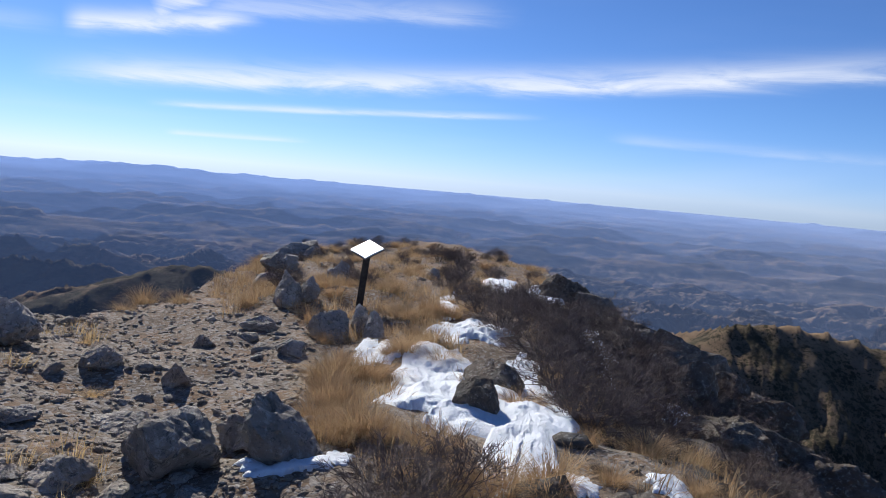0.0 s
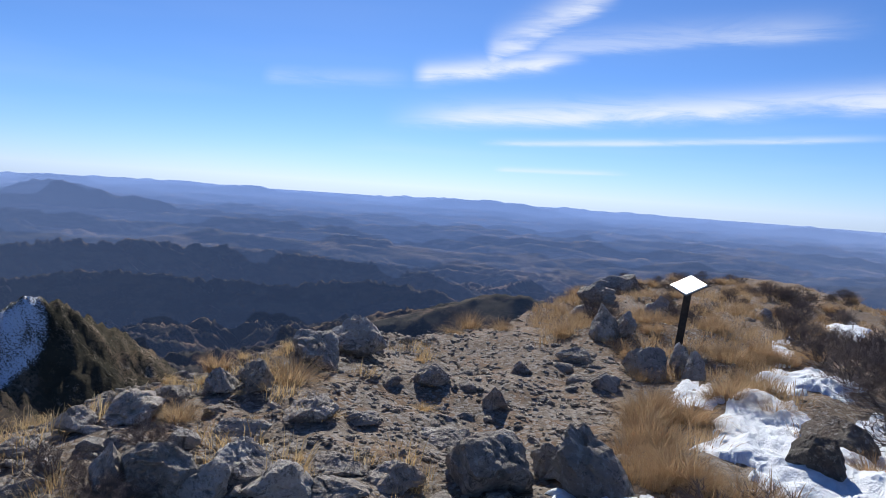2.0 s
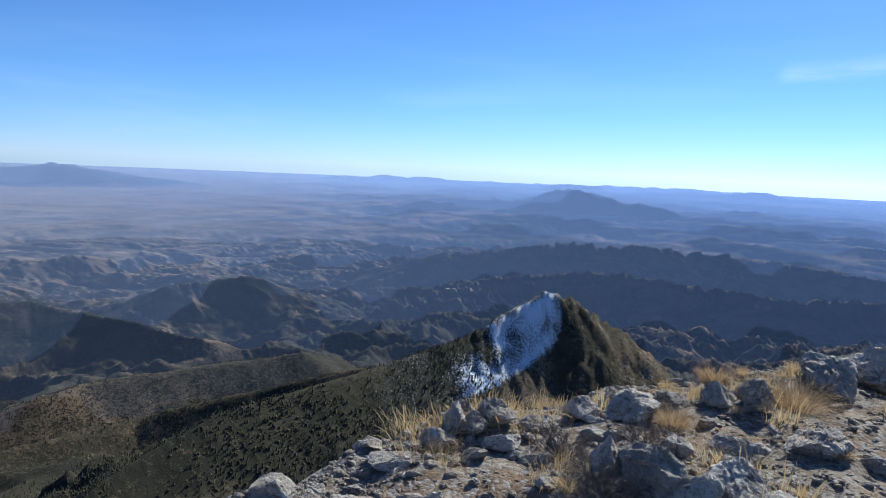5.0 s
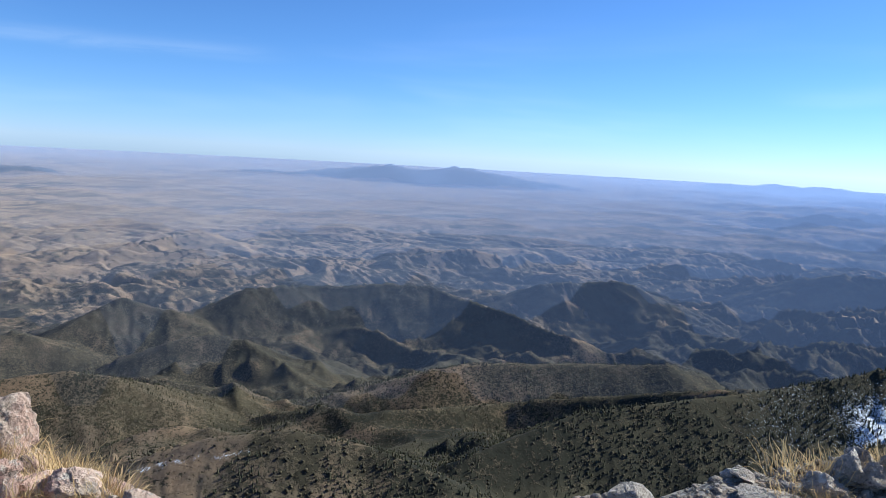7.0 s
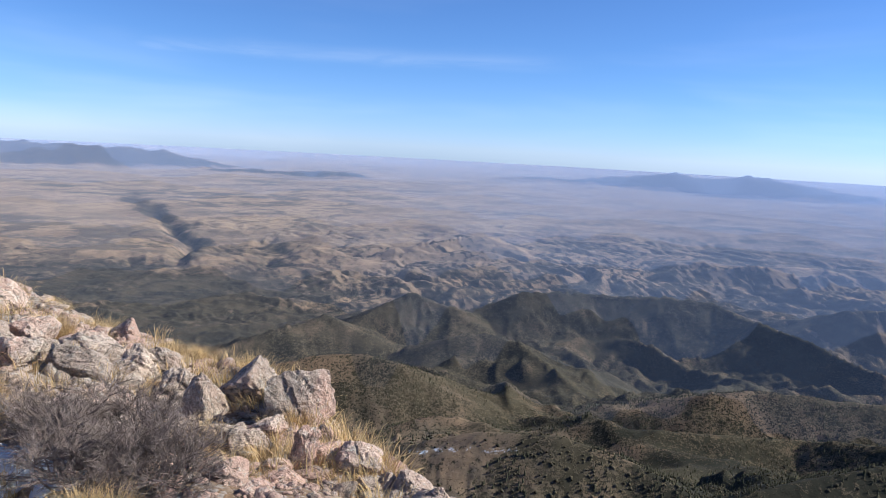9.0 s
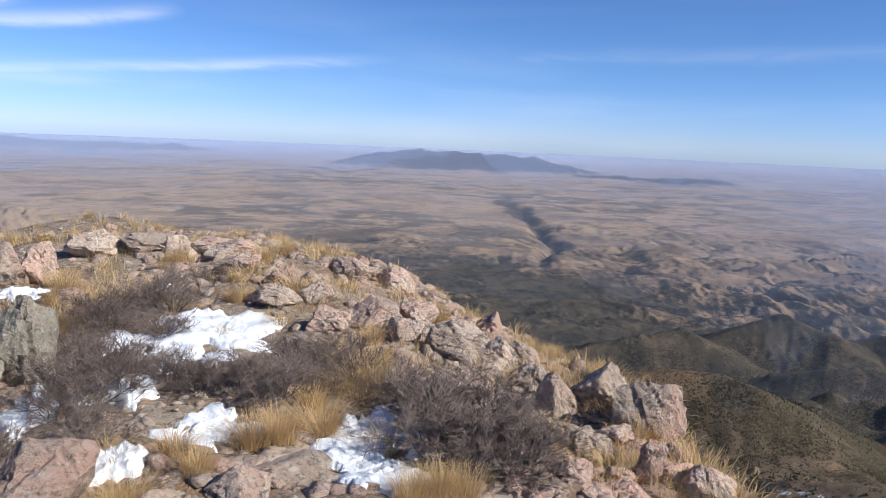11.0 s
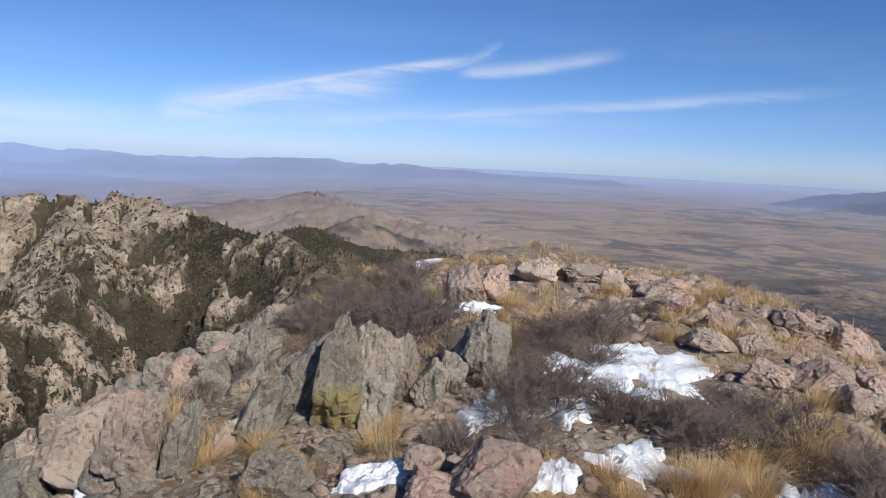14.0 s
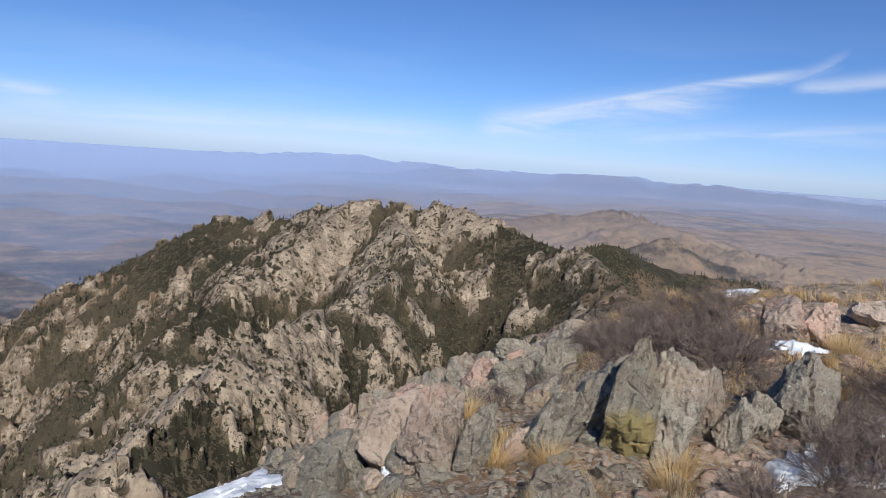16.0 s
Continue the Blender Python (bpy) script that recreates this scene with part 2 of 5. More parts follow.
# crests: heading, distance, dip seen from the summit; then the steepness of the sides
CRESTS = (
    (0.80, ((44, 1750, -15.6), (48.5, 1640, -12.4), (51.3, 1580, -11.0), (53.0, 1530, -9.9), (54.6, 1500, -9.5), (56.2, 1480, -9.9), (57.6, 1450, -11.0), (61, 1360, -13.2))),
    (0.52, ((59.5, 1400, -12.8), (61, 1360, -13.3), (68.6, 1180, -16.0), (81, 1000, -19.3), (90, 880, -23.5), (97, 760, -30))),
    (0.60, ((-60, 1500, -8), (-32.7, 1300, -8.7), (-27.7, 1260, -8.2), (-23.2, 1220, -8.7), (-18.6, 1350, -10.2), (-9, 1700, -13))),
    (0.40, ((112, 4300, -12.6), (108.6, 4400, -11.2), (103, 4600, -10.7), (94, 4700, -10.3), (89, 4400, -11.9), (82.5, 4000, -13.6))),
    (0.40, ((122, 3900, -14), (117.3, 4200, -11.7), (114, 4100, -12.6))),
    (0.60, ((240, 1600, -17), (233, 1500, -14.5), (227, 1400, -10.4), (219.1, 1300, -6.3), (213.2, 1200, -5.8), (208.6, 1020, -4.6), (202.5, 950, -4.4), (194.7, 820, -5.8), (190, 720, -7.2), (186, 600, -10), (188, 330, -13.4), (188, 130, -15.5), (188, 40, -17))),
    (0.75, ((205.2, 960, -5.2), (203.5, 700, -9.0), (206, 600, -11.5), (213, 500, -15), (218, 430, -17.8), (223.5, 350, -23))),
    (0.70, ((209, 1000, -5.2), (216, 800, -11.0), (221, 700, -14.5))),
    (0.45, ((192, 2100, -7.6), (188, 2000, -6.1), (182.7, 2100, -7.6), (176, 2250, -8.0))),
    (0.28, ((25, 3400, -9.5), (20.6, 3500, -8.1), (18, 3400, -8.1), (13, 3600, -9))),
    (0.27, ((63.5, 8200, -6.6), (60.1, 8400, -6.4), (53.4, 9000, -5.2), (45.1, 9400, -5.3), (41.6, 9500, -5.4), (38.1, 9600, -5.7), (33.5, 9600, -5.9), (30.7, 9400, -6.1), (26.2, 8800, -6.7), (21.5, 8000, -8.4))),
    (0.27, ((58.2, 6400, -8.4), (52.5, 6600, -7.3), (49.7, 6600, -7.5), (42.4, 6400, -7.9), (37.9, 6200, -8.4), (30.7, 6400, -7.5), (24.7, 6000, -8.4))),
    (0.38, ((26, 19000, -4.5), (18.8, 20500, -3.8), (13, 20500, -4.0), (9, 20000, -4.3))),
    (0.50, ((10.5, 25000, -3.2), (7, 25000, -2.75), (5.2, 25000, -2.45), (3.6, 25000, -2.9), (0, 25000, -3.4))),
    (0.45, ((-14, 28000, -2.9), (-20, 29000, -2.6), (-25.6, 30000, -2.3), (-30, 30000, -2.35), (-40, 29000, -2.6))),
    (0.22, ((110, 38000, -2.0), (102, 38000, -1.35), (97.7, 38000, -0.68), (95, 38000, -0.85), (92.4, 38000, -0.47), (87.5, 38000, -1.2), (83, 38000, -1.9))),
    (0.24, ((152, 33000, -2.1), (147, 33000, -1.15), (143.2, 33000, -1.0), (137, 33000, -1.25), (133, 33000, -1.95))),
    (0.14, ((131, 30000, -2.25), (127, 30000, -2.15), (123.7, 30000, -2.2), (121, 30000, -2.5))),
    (0.24, ((63, 26000, -2.35), (59, 26000, -2.1), (56.5, 26000, -1.85), (55, 26000, -1.6), (54.0, 26000, -1.15), (53.3, 26000, -1.5), (52.3, 26000, -1.25), (51.3, 26000, -1.7), (49.5, 26000, -1.95), (46, 26000, -2.4))),
    (0.30, ((69, 22000, -3.1), (63.8, 23000, -2.7), (60, 22000, -3.0))),
    (0.12, ((72, 62000, -1.1), (67.3, 62000, -0.75), (64.2, 62000, -0.85), (59.8, 62000, -1.0), (49, 62000, -0.85), (41.7, 62000, -0.8), (33, 62000, -1.1), (25.4, 62000, -0.72), (18, 62000, -0.8), (10, 62000, -1.05), (-8, 62000, -1.0), (-40, 62000, -0.95))),
    (0.16, ((202, 45000, -1.2), (194, 45000, -1.0), (187.7, 45000, -0.65), (184, 45000, -0.95), (180.6, 45000, -0.78), (174, 45000, -1.25), (164, 45000, -1.3))),
    (0.12, ((236, 55000, -1.7), (222, 55000, -1.3), (216, 55000, -1.05), (209.9, 55000, -0.65), (203, 55000, -0.9), (196, 55000, -1.25))),
    (0.22, ((195, 14500, -4.2), (187.4, 15000, -3.1), (184, 13500, -3.8), (181, 12500, -4.9), (176, 12000, -5.6))),
    (0.35, ((93.7, 2050, -17.4), (90.5, 2150, -16.5), (81.7, 2250, -15.7), (74.7, 2350, -14.9))),
    (0.40, ((134, 3300, -16.5), (131, 3400, -15.5), (127.5, 3500, -14.3), (124.6, 3600, -13.5), (121.5, 3500, -14.7))),
    (0.40, ((129, 1900, -17.6), (124.6, 1950, -16.7), (121.5, 1950, -16.7), (118.2, 1900, -17.3), (115.6, 1850, -18.7))),
    (0.40, ((114.4, 3200, -14.9), (111.4, 3250, -14.5), (108.7, 3200, -14.9), (105.4, 2900, -17.1))),
    (0.45, ((114.7, 900, -22.8), (111.2, 880, -22.1), (104.7, 860, -21.8), (99, 840, -22.9), (92.2, 800, -25))),
    (0.33, ((86.9, 5600, -11.5), (84.4, 5800, -9.7), (79.4, 6000, -8.9), (77.7, 6000, -9.2), (76, 5800, -10.7), (72, 5600, -11.8))),
    (0.45, ((97, 1650, -20.5), (87, 1800, -19.2), (78, 1750, -17.7), (70, 1650, -16.0))),
    (0.30, ((117, 9300, -7.7), (113.5, 10000, -6.8), (110.5, 10500, -6.8))),
    (0.30, ((81, 11000, -7.0), (78, 11500, -6.35), (75, 11800, -6.6))),
    (0.28, ((97, 9000, -8.1), (91, 9500, -7.3), (87, 9800, -7.5))),
    (0.30, ((185.5, 9500, -6.0), (183.4, 9600, -5.0), (181.0, 9500, -6.2))),
)
# the plains round the mountain: heading, depth under the eye, how fast the flank falls
PLAIN = ((-40, -1500, 2300), (0, -1480, 2400), (50, -1420, 2400), (90, -1400, 2300), (150, -1400, 2200), (180, -1480, 2300), (205, -1800, 2400), (240, -1850, 2300), (290, -1700, 2000))


def land(az, R):
    """The country round the summit at its true size: height over the eye's foot, and what covers it."""
    x, y = -R * np.sin(np.radians(az)), R * np.cos(np.radians(az))
    deep, fall = around(az, PLAIN, 1), around(az, PLAIN, 2)
    z = deep * (1 - np.exp(-R / fall)) - 4
    far = step(R, 9000 - 1000 * step(az, 120, 150), 17000 - 1500 * step(az, 120, 150))
    spur = ridged(x / 1100 + 0.25 * rough(x / 900, y / 900, 2, 31), y / 1100, 4, 3, 0.48)
    hill = ridged(x / 520, y / 520, 4, 12, 0.5)
    south = (1 - step(az - 25, 35, 60)) * step(az, -70, -60)
    z = z + step(R, 600, 2200) * (1 - step(R, 4500, 8500) * (1 - 0.6 * south)) * (105 * spur - 30) * (1 - 0.55 * step(az, 114, 126)) * (1 - far)
    bent = 0.35 * rough(x / 1500, y / 1500, 2, 61)
    down = -0.7 * ridged(x / 2300 + bent, y / 2300 - bent, 5, 15, 0.5) + 0.45
    z = z + step(R, 3500, 8000) * (1 - far) * ((125 * down - 10 * hill) * (1 - 0.5 * step(az, 122, 146)) + 60 * south * spur)
    z = z + far * (8 * rough(x / 2500, y / 2500, 3, 8) + 20 * south * ridged(x / 3000, y / 3000, 3, 8))
    z = z + south * step(R, 13000, 18000) * (1 - step(R, 45000, 60000)) * (170 * ridged(x / 5200 + bent, y / 5200, 5, 23, 0.5) - 90)
    z = z + south * step(R, 3000, 4500) * (1 - step(R, 9500, 12500)) * step(az, 8, 18) * (105 * ridged(x / 1700 + bent, y / 1700, 5, 19, 0.5) - 45)
    crest_near = np.full(R.shape, -1e9)
    for steep, line in CRESTS:
        ends = [(-r * math.sin(radians(a)), r * math.cos(radians(a)), r * math.tan(radians(e)) + EYE) for a, r, e in line]
        reach = 1.2 * (max(p[2] for p in ends) + 1900) / steep if line[0][1] > 2500 else 1500
        near = np.nonzero((x > min(p[0] for p in ends) - reach) & (x < max(p[0] for p in ends) + reach)
                          & (y > min(p[1] for p in ends) - reach) & (y < max(p[1] for p in ends) + reach))
        if not len(near[0]):
            continue
        xs, ys = x[near], y[near]
        scale = 0.13 * line[len(line) // 2][1]
        wave = 1 + 0.16 * ridged(xs / scale, ys / scale, 4, 21, 0.55)
        best = np.full(xs.shape, -1e9)
        for p, q in zip(ends[:-1], ends[1:]):
            dx, dy = q[0] - p[0], q[1] - p[1]
            t = np.clip(((xs - p[0]) * dx + (ys - p[1]) * dy) / (dx * dx + dy * dy), 0, 1)
            d = np.hypot(xs - p[0] - t * dx, ys - p[1] - t * dy)
            best = np.maximum(best, p[2] + t * (q[2] - p[2]) - steep * d * wave)
        crest_near[near] = np.maximum(crest_near[near], best)
    crest_near = crest_near - 2000 * (1 - step(R, 400, 620)) * step(az, 60, 64) * (1 - step(az, 176, 180))
    on_crest = step(crest_near - z, -40, 40)
    soft = 6 + 0.004 * R
    z = np.maximum(z, crest_near) + soft * np.exp(-np.abs(z - crest_near) / soft) * 0.5
    detail = ridged(x / 330, y / 330, 4, 81, 0.55)
    z = z + step(R, 900, 2200) * (1 - step(R, 9000, 14000)) * 6 * (detail - 0.3)
    z = z + step(R, 14000, 22000) * on_crest * 170 * (ridged(x / 4400, y / 4400, 4, 83, 0.55) - 1.0)
    z = z + step(R, 2600, 4500) * (1 - step(R, 12000, 15000)) * on_crest * 16 * (ridged(x / 620, y / 620, 4, 85, 0.55) - 0.6)
    # crags of the snowy peak
    z = z + step(az, 44, 48) * (1 - step(az, 60, 64)) * step(R, 1150, 1280) * (1 - step(R, 1700, 1900)) * (8 * ridged(x / 60, y / 60, 4, 47, 0.6) - 5)
    # crags on the ridge to the north-west and on the near slopes
    crag = step(az, 178, 196) * (1 - step(az, 300, 330)) * step(R, 60, 200) * (1 - step(R, 1500, 2000))
    # bosses of pale rock with steep sides, fewer on the wooded flank and in the hollow under the crest
    bare_side = -0.22 + 0.22 * step(az, 211, 219) * step(R, 350, 520) + 0.45 * np.exp(-((az - 194) / 4.5) ** 2) * step(R, 380, 480) * (1 - step(R, 760, 860))
    mass = 0.75 * rough(x / 62, y / 62, 5, 44, 0.66) + 0.4 * rough(x / 260, y / 260, 2, 46)
    boss = step(mass, bare_side - 0.03, bare_side + 0.16)
    teeth = 1.15 * boss - 0.45 + 0.3 * boss * ridged(x / 30, y / 30, 3, 41, 0.6)
    z = z + crag * (9 * boss * (0.7 + 0.5 * np.clip(mass, 0, 1)) + 5.0 * boss * ridged(x / 34, y / 34, 3, 41, 0.6) + 1.6 * rough(x / 18, y / 18, 2, 43) - 4)
    return x, y, z, crag, teeth, spur, down, south, far, on_crest


def gullies(x, y, sx, sy, size, octaves=4):
    """Ravines that run down the slope (sx, sy), with sharp spurs between them; height for a unit strength."""
    out, amp = 0.0, 1.0
    for o in range(octaves):
        px, py = x / size, y / size
        ix, iy = np.floor(px), np.floor(py)
        fx, fy = px - ix, py - iy
        s = np.hypot(sx, sy) + 1e-6
        dx, dy = -sy / s, sx / s
        va, vx, total = 0.0, 0.0, 1e-6
        for i in (-1, 0, 1):
            for j in (-1, 0, 1):
                h = lattice(ix + i, iy + j, 301 + o)
                qx, qy = fx - i - 0.5 - 0.4 * np.cos(h), fy - j - 0.5 - 0.4 * np.sin(3.1 * h)
                w = np.exp(-2.2 * (qx * qx + qy * qy))
                m = 2 * np.pi * 0.8 * (qx * dx + qy * dy) + h
                va, vx, total = va + w * np.cos(m), vx - w * np.sin(m), total + w
        va, vx = va / total, vx / total
        steep = np.minimum(s / 0.22, 1)
        out = out + amp * steep * (1 - 2 * np.sqrt(np.clip(0.5 - 0.5 * va, 0, 1)))
        push = 0.5 * steep * vx
        sx, sy = sx + push * dx, sy + push * dy
        size, amp = size * 0.5, amp * 0.42
    return out


def squeeze(R):
    """Distances past 700 m are drawn together, along the line of sight, to end within the sheet."""
    return np.where(R < 700, R, 700 + 4200 * (1 - 1 / (1 + (np.maximum(R, 700) - 700) / 4200)))
# ---- end of the land ----


# ---- materials ----
def material(name):
    m = bpy.data.materials.new(name)
    m.use_nodes = True
    return m, Nodes(m.node_tree)


def finish(k, colour, roughness=0.9, bump=None, strength=0.5, distance=0.02, specular=0.3):
    s = k.add("ShaderNodeBsdfPrincipled", s_Base_Color=colour, s_Roughness=roughness)
    s.inputs["Specular IOR Level"].default_value = specular
    if bump is not None:
        b = k.add("ShaderNodeBump", s_Strength=strength, s_Distance=distance, s_Height=bump)
        k.put(s.inputs["Normal"], b.outputs[0])
    k.add("ShaderNodeOutputMaterial", i0=s.outputs[0])
    return s


def attribute(k, name):
    return k.add("ShaderNodeAttribute", attribute_name=name)


def land_material():
    m, k = material("far_land")
    true = attribute(k, "true_place").outputs["Vector"]
    forest, rock, snow, grass, pine = (attribute(k, n).outputs["Fac"] for n in ("forest", "rock", "snow", "grass", "pine"))
    spots = k.noise(true, 0.045, 3.0, 0.6)
    coarse = k.noise(true, 0.004, 4.0, 0.6)
    fine = k.noise(true, 0.16, 3.0, 0.6)
    soil = k.mix(k.ramp(coarse, 0.35, 0.65), rgb(0.16, 0.108, 0.071), rgb(0.28, 0.192, 0.12))
    soil = k.mix(grass, soil, k.mix(fine, rgb(0.27, 0.19, 0.122), rgb(0.37, 0.275, 0.18)))
    streak = k.ramp(k.noise(true, 0.0011, 10.0, 0.74, 0.5), 0.475, 0.565)
    soil = k.mix(k.math("MULTIPLY", streak, k.ramp(k.noise(true, 0.00022, 4.0, 0.6), 0.38, 0.6, 0.25, 1.0)), soil, rgb(0.125, 0.10, 0.074))
    wash = k.ramp(k.noise(true, 0.0042, 6.0, 0.72, 0.4), 0.5, 0.6)
    soil = k.mix(k.math("MULTIPLY", wash, 0.6), soil, rgb(0.13, 0.10, 0.072))
    floor = k.mix(fine, k.mix(pine, rgb(0.085, 0.068, 0.046), rgb(0.077, 0.061, 0.041)), k.mix(pine, rgb(0.14, 0.112, 0.074), rgb(0.13, 0.103, 0.067)))
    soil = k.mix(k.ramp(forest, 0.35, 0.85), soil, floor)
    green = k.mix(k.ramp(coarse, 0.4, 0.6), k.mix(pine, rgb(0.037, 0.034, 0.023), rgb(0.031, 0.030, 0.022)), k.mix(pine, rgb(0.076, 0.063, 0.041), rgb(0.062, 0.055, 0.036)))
    bush = None
    bent = k.add("ShaderNodeVectorMath", operation="MULTIPLY_ADD", i0=k.add("ShaderNodeTexNoise", s_Scale=0.22, s_Detail=4.0, s_Roughness=0.7, s_Vector=true).outputs["Color"], i1=(16.0, 16.0, 16.0), i2=true).outputs[0]
    for scale, width in ((0.14, 0.8), (0.36, 0.7)):
        cell = k.add("ShaderNodeTexVoronoi", s_Scale=scale, s_Vector=bent)
        odd = k.add("ShaderNodeSeparateColor", i0=cell.outputs["Color"]).outputs[0]
        reach = k.math("ADD", k.math("MULTIPLY", forest, width), k.math("MULTIPLY_ADD", odd, 0.5, -0.36))
        reach = k.math("ADD", reach, k.math("MULTIPLY_ADD", spots, 0.6, -0.3))
        dot = k.ramp(k.math("SUBTRACT", reach, cell.outputs["Distance"]), -0.06, 0.08)
        bush = dot if bush is None else k.math("MAXIMUM", bush, dot)
    stone = k.mix(k.ramp(k.noise(true, 0.07, 4.0, 0.65), 0.35, 0.7), rgb(0.265, 0.208, 0.152), rgb(0.465, 0.372, 0.275))
    bare = k.ramp(k.math("ADD", k.math("MULTIPLY_ADD", k.noise(true, 0.09, 4.0, 0.7), 1.2, -0.6), k.math("SUBTRACT", rock, 0.5)), -0.12, 0.12)
    colour = k.mix(bare, soil, stone)
    colour = k.mix(bush, colour, green)
    white = k.ramp(k.math("ADD", k.math("MULTIPLY_ADD", k.noise(true, 0.33, 5.0, 0.72), 1.7, -0.85), k.math("SUBTRACT", snow, 0.5)), -0.1, 0.12)
    colour = k.mix(white, colour, rgb(0.82, 0.85, 0.9))
    block = k.add("ShaderNodeTexVoronoi", feature="DISTANCE_TO_EDGE", s_Scale=0.055, s_Vector=true)
    block2 = k.add("ShaderNodeTexVoronoi", feature="DISTANCE_TO_EDGE", s_Scale=0.16, s_Vector=true)
    joints = k.math("ADD", k.ramp(block.outputs["Distance"], 0.0, 0.25), k.math("MULTIPLY", k.ramp(block2.outputs["Distance"], 0.0, 0.3), 0.6))
    relief = k.math("ADD", k.math("ADD", spots, k.math("MULTIPLY", bush, 0.5)), k.math("MULTIPLY", k.math("MULTIPLY", joints, bare), 0.55))
    finish(k, colour, 0.95, relief, 0.6, 4.0, 0.05)
    return m


def ground_material():
    m, k = material("summit_gravel")
    p = k.add("ShaderNodeNewGeometry").outputs["Position"]
    a, b, c = k.noise(p, 1.3, 5.0, 0.6), k.noise(p, 14.0, 4.0, 0.7), k.noise(p, 60.0, 3.0, 0.6)
    chips = k.add("ShaderNodeTexVoronoi", s_Scale=34.0, s_Randomness=1.0)
    k.put(chips.inputs["Vector"], k.mix(0.12, p, k.add("ShaderNodeTexNoise", s_Scale=9.0, s_Detail=3.0, s_Vector=p).outputs["Color"], "ADD"))
    xyz = k.add("ShaderNodeSeparateXYZ", i0=p).outputs
    warm = k.ramp(k.math("MULTIPLY_ADD", k.noise(p, 0.5, 2.0, 0.5), 4.0, k.math("SUBTRACT", -2.0, xyz[1])), -1.0, 1.5)
    grey = k.mix(k.ramp(a, 0.35, 0.65), rgb(0.175, 0.138, 0.106), rgb(0.30, 0.244, 0.19))
    buff = k.mix(k.ramp(a, 0.35, 0.65), rgb(0.25, 0.18, 0.125), rgb(0.42, 0.325, 0.235))
    colour = k.mix(warm, grey, buff)
    litter = k.ramp(k.noise(p, 2.1, 5.0, 0.7), 0.47, 0.59)
    hill = k.ramp(k.math("MULTIPLY_ADD", a, 5.0, xyz[1]), 8.0, 13.0)
    litter = k.math("MAXIMUM", litter, k.math("MULTIPLY", hill, 0.9))
    colour = k.mix(k.math("MULTIPLY", litter, 0.8), colour, k.mix(b, rgb(0.13, 0.065, 0.042), rgb(0.34, 0.215, 0.11)))
    # ground turns darker brown towards the west (+x)
    west_brown = k.ramp(k.math("MULTIPLY_ADD", a, 3.0, xyz[0]), 3.2, 5.0)
    colour = k.mix(k.math("MULTIPLY", west_brown, 0.9), colour, k.mix(b, rgb(0.065, 0.046, 0.032), rgb(0.17, 0.12, 0.075)))
    colour = k.mix(k.ramp(b, 0.35, 0.75), colour, rgb(0.10, 0.075, 0.055))
    pale = k.ramp(k.add("ShaderNodeSeparateColor", i0=chips.outputs["Color"]).outputs[0], 0.62, 0.8)
    colour = k.mix(k.math("MULTIPLY", pale, 0.65), colour, rgb(0.34, 0.31, 0.28))
    bump = k.math("ADD", k.math("MULTIPLY", chips.outputs["Distance"], -0.9), k.math("ADD", b, k.math("MULTIPLY", c, 0.4)))
    finish(k, colour, 0.95, bump, 0.5, 0.02, 0.15)
    return m


def stone_material(name, dark, light, warm, lichen, scale=1.0, specks=0.6, crust=None):
    m, k = material(name)
    p = k.add("ShaderNodeNewGeometry").outputs["Position"]
    which = k.add("ShaderNodeObjectInfo").outputs["Random"]
    a, b, c = k.noise(p, 2.4 * scale, 5.0, 0.65, 0.4), k.noise(p, 11.0 * scale, 6.0, 0.7), k.noise(p, 28.0 * scale, 7.0, 0.78)
    colour = k.mix(k.ramp(a, 0.3, 0.7), dark, light)
    colour = k.mix(k.math("MULTIPLY", k.ramp(k.noise(p, 1.1 * scale, 3.0, 0.5, 0.8), 0.42, 0.66), 0.85), colour, warm)
    colour = k.mix(k.math("MULTIPLY", k.ramp(b, 0.52, 0.68), 0.7), colour, lichen)
    colour = k.mix(k.math("MULTIPLY", k.ramp(k.noise(p, 24.0 * scale, 5.0, 0.75), 0.54, 0.64), 0.6), colour, k.mix(0.5, lichen, rgb(0.62, 0.58, 0.52)))
    colour = k.mix(k.math("MULTIPLY", k.ramp(c, 0.52, 0.64), specks), colour, rgb(0.08, 0.066, 0.053))
    colour = k.mix(k.math("MULTIPLY", k.ramp(k.noise(p, 9.0 * scale, 5.0, 0.75, 1.2), 0.54, 0.64), 0.7), colour, rgb(0.10, 0.085, 0.07))
    if crust:
        away = k.add("ShaderNodeVectorMath", operation="SUBTRACT", i0=p, i1=crust).outputs[0]
        span = k.add("ShaderNodeVectorMath", operation="LENGTH", i0=away).outputs[1]
        patch = k.ramp(k.math("MULTIPLY_ADD", b, 0.22, span), 0.27, 0.38, 1.0, 0.0)
        colour = k.mix(k.math("MULTIPLY", patch, 0.6), colour, rgb(0.56, 0.43, 0.13))
    shade = k.math("MULTIPLY_ADD", which, 0.4, 0.8)
    v = k.add("ShaderNodeHueSaturation", s_Value=shade, s_Color=colour)
    seams = k.add("ShaderNodeTexVoronoi", feature="DISTANCE_TO_EDGE", s_Scale=3.2 * scale)
    k.put(seams.inputs["Vector"], p)
    crack = k.ramp(seams.outputs["Distance"], 0.0, 0.05)
    bump = k.math("ADD", k.math("MULTIPLY", crack, 0.16), k.math("ADD", b, k.math("MULTIPLY", c, 0.5)))
    finish(k, v.outputs[0], 0.88, bump, 0.95, 0.05, 0.25)
    return m


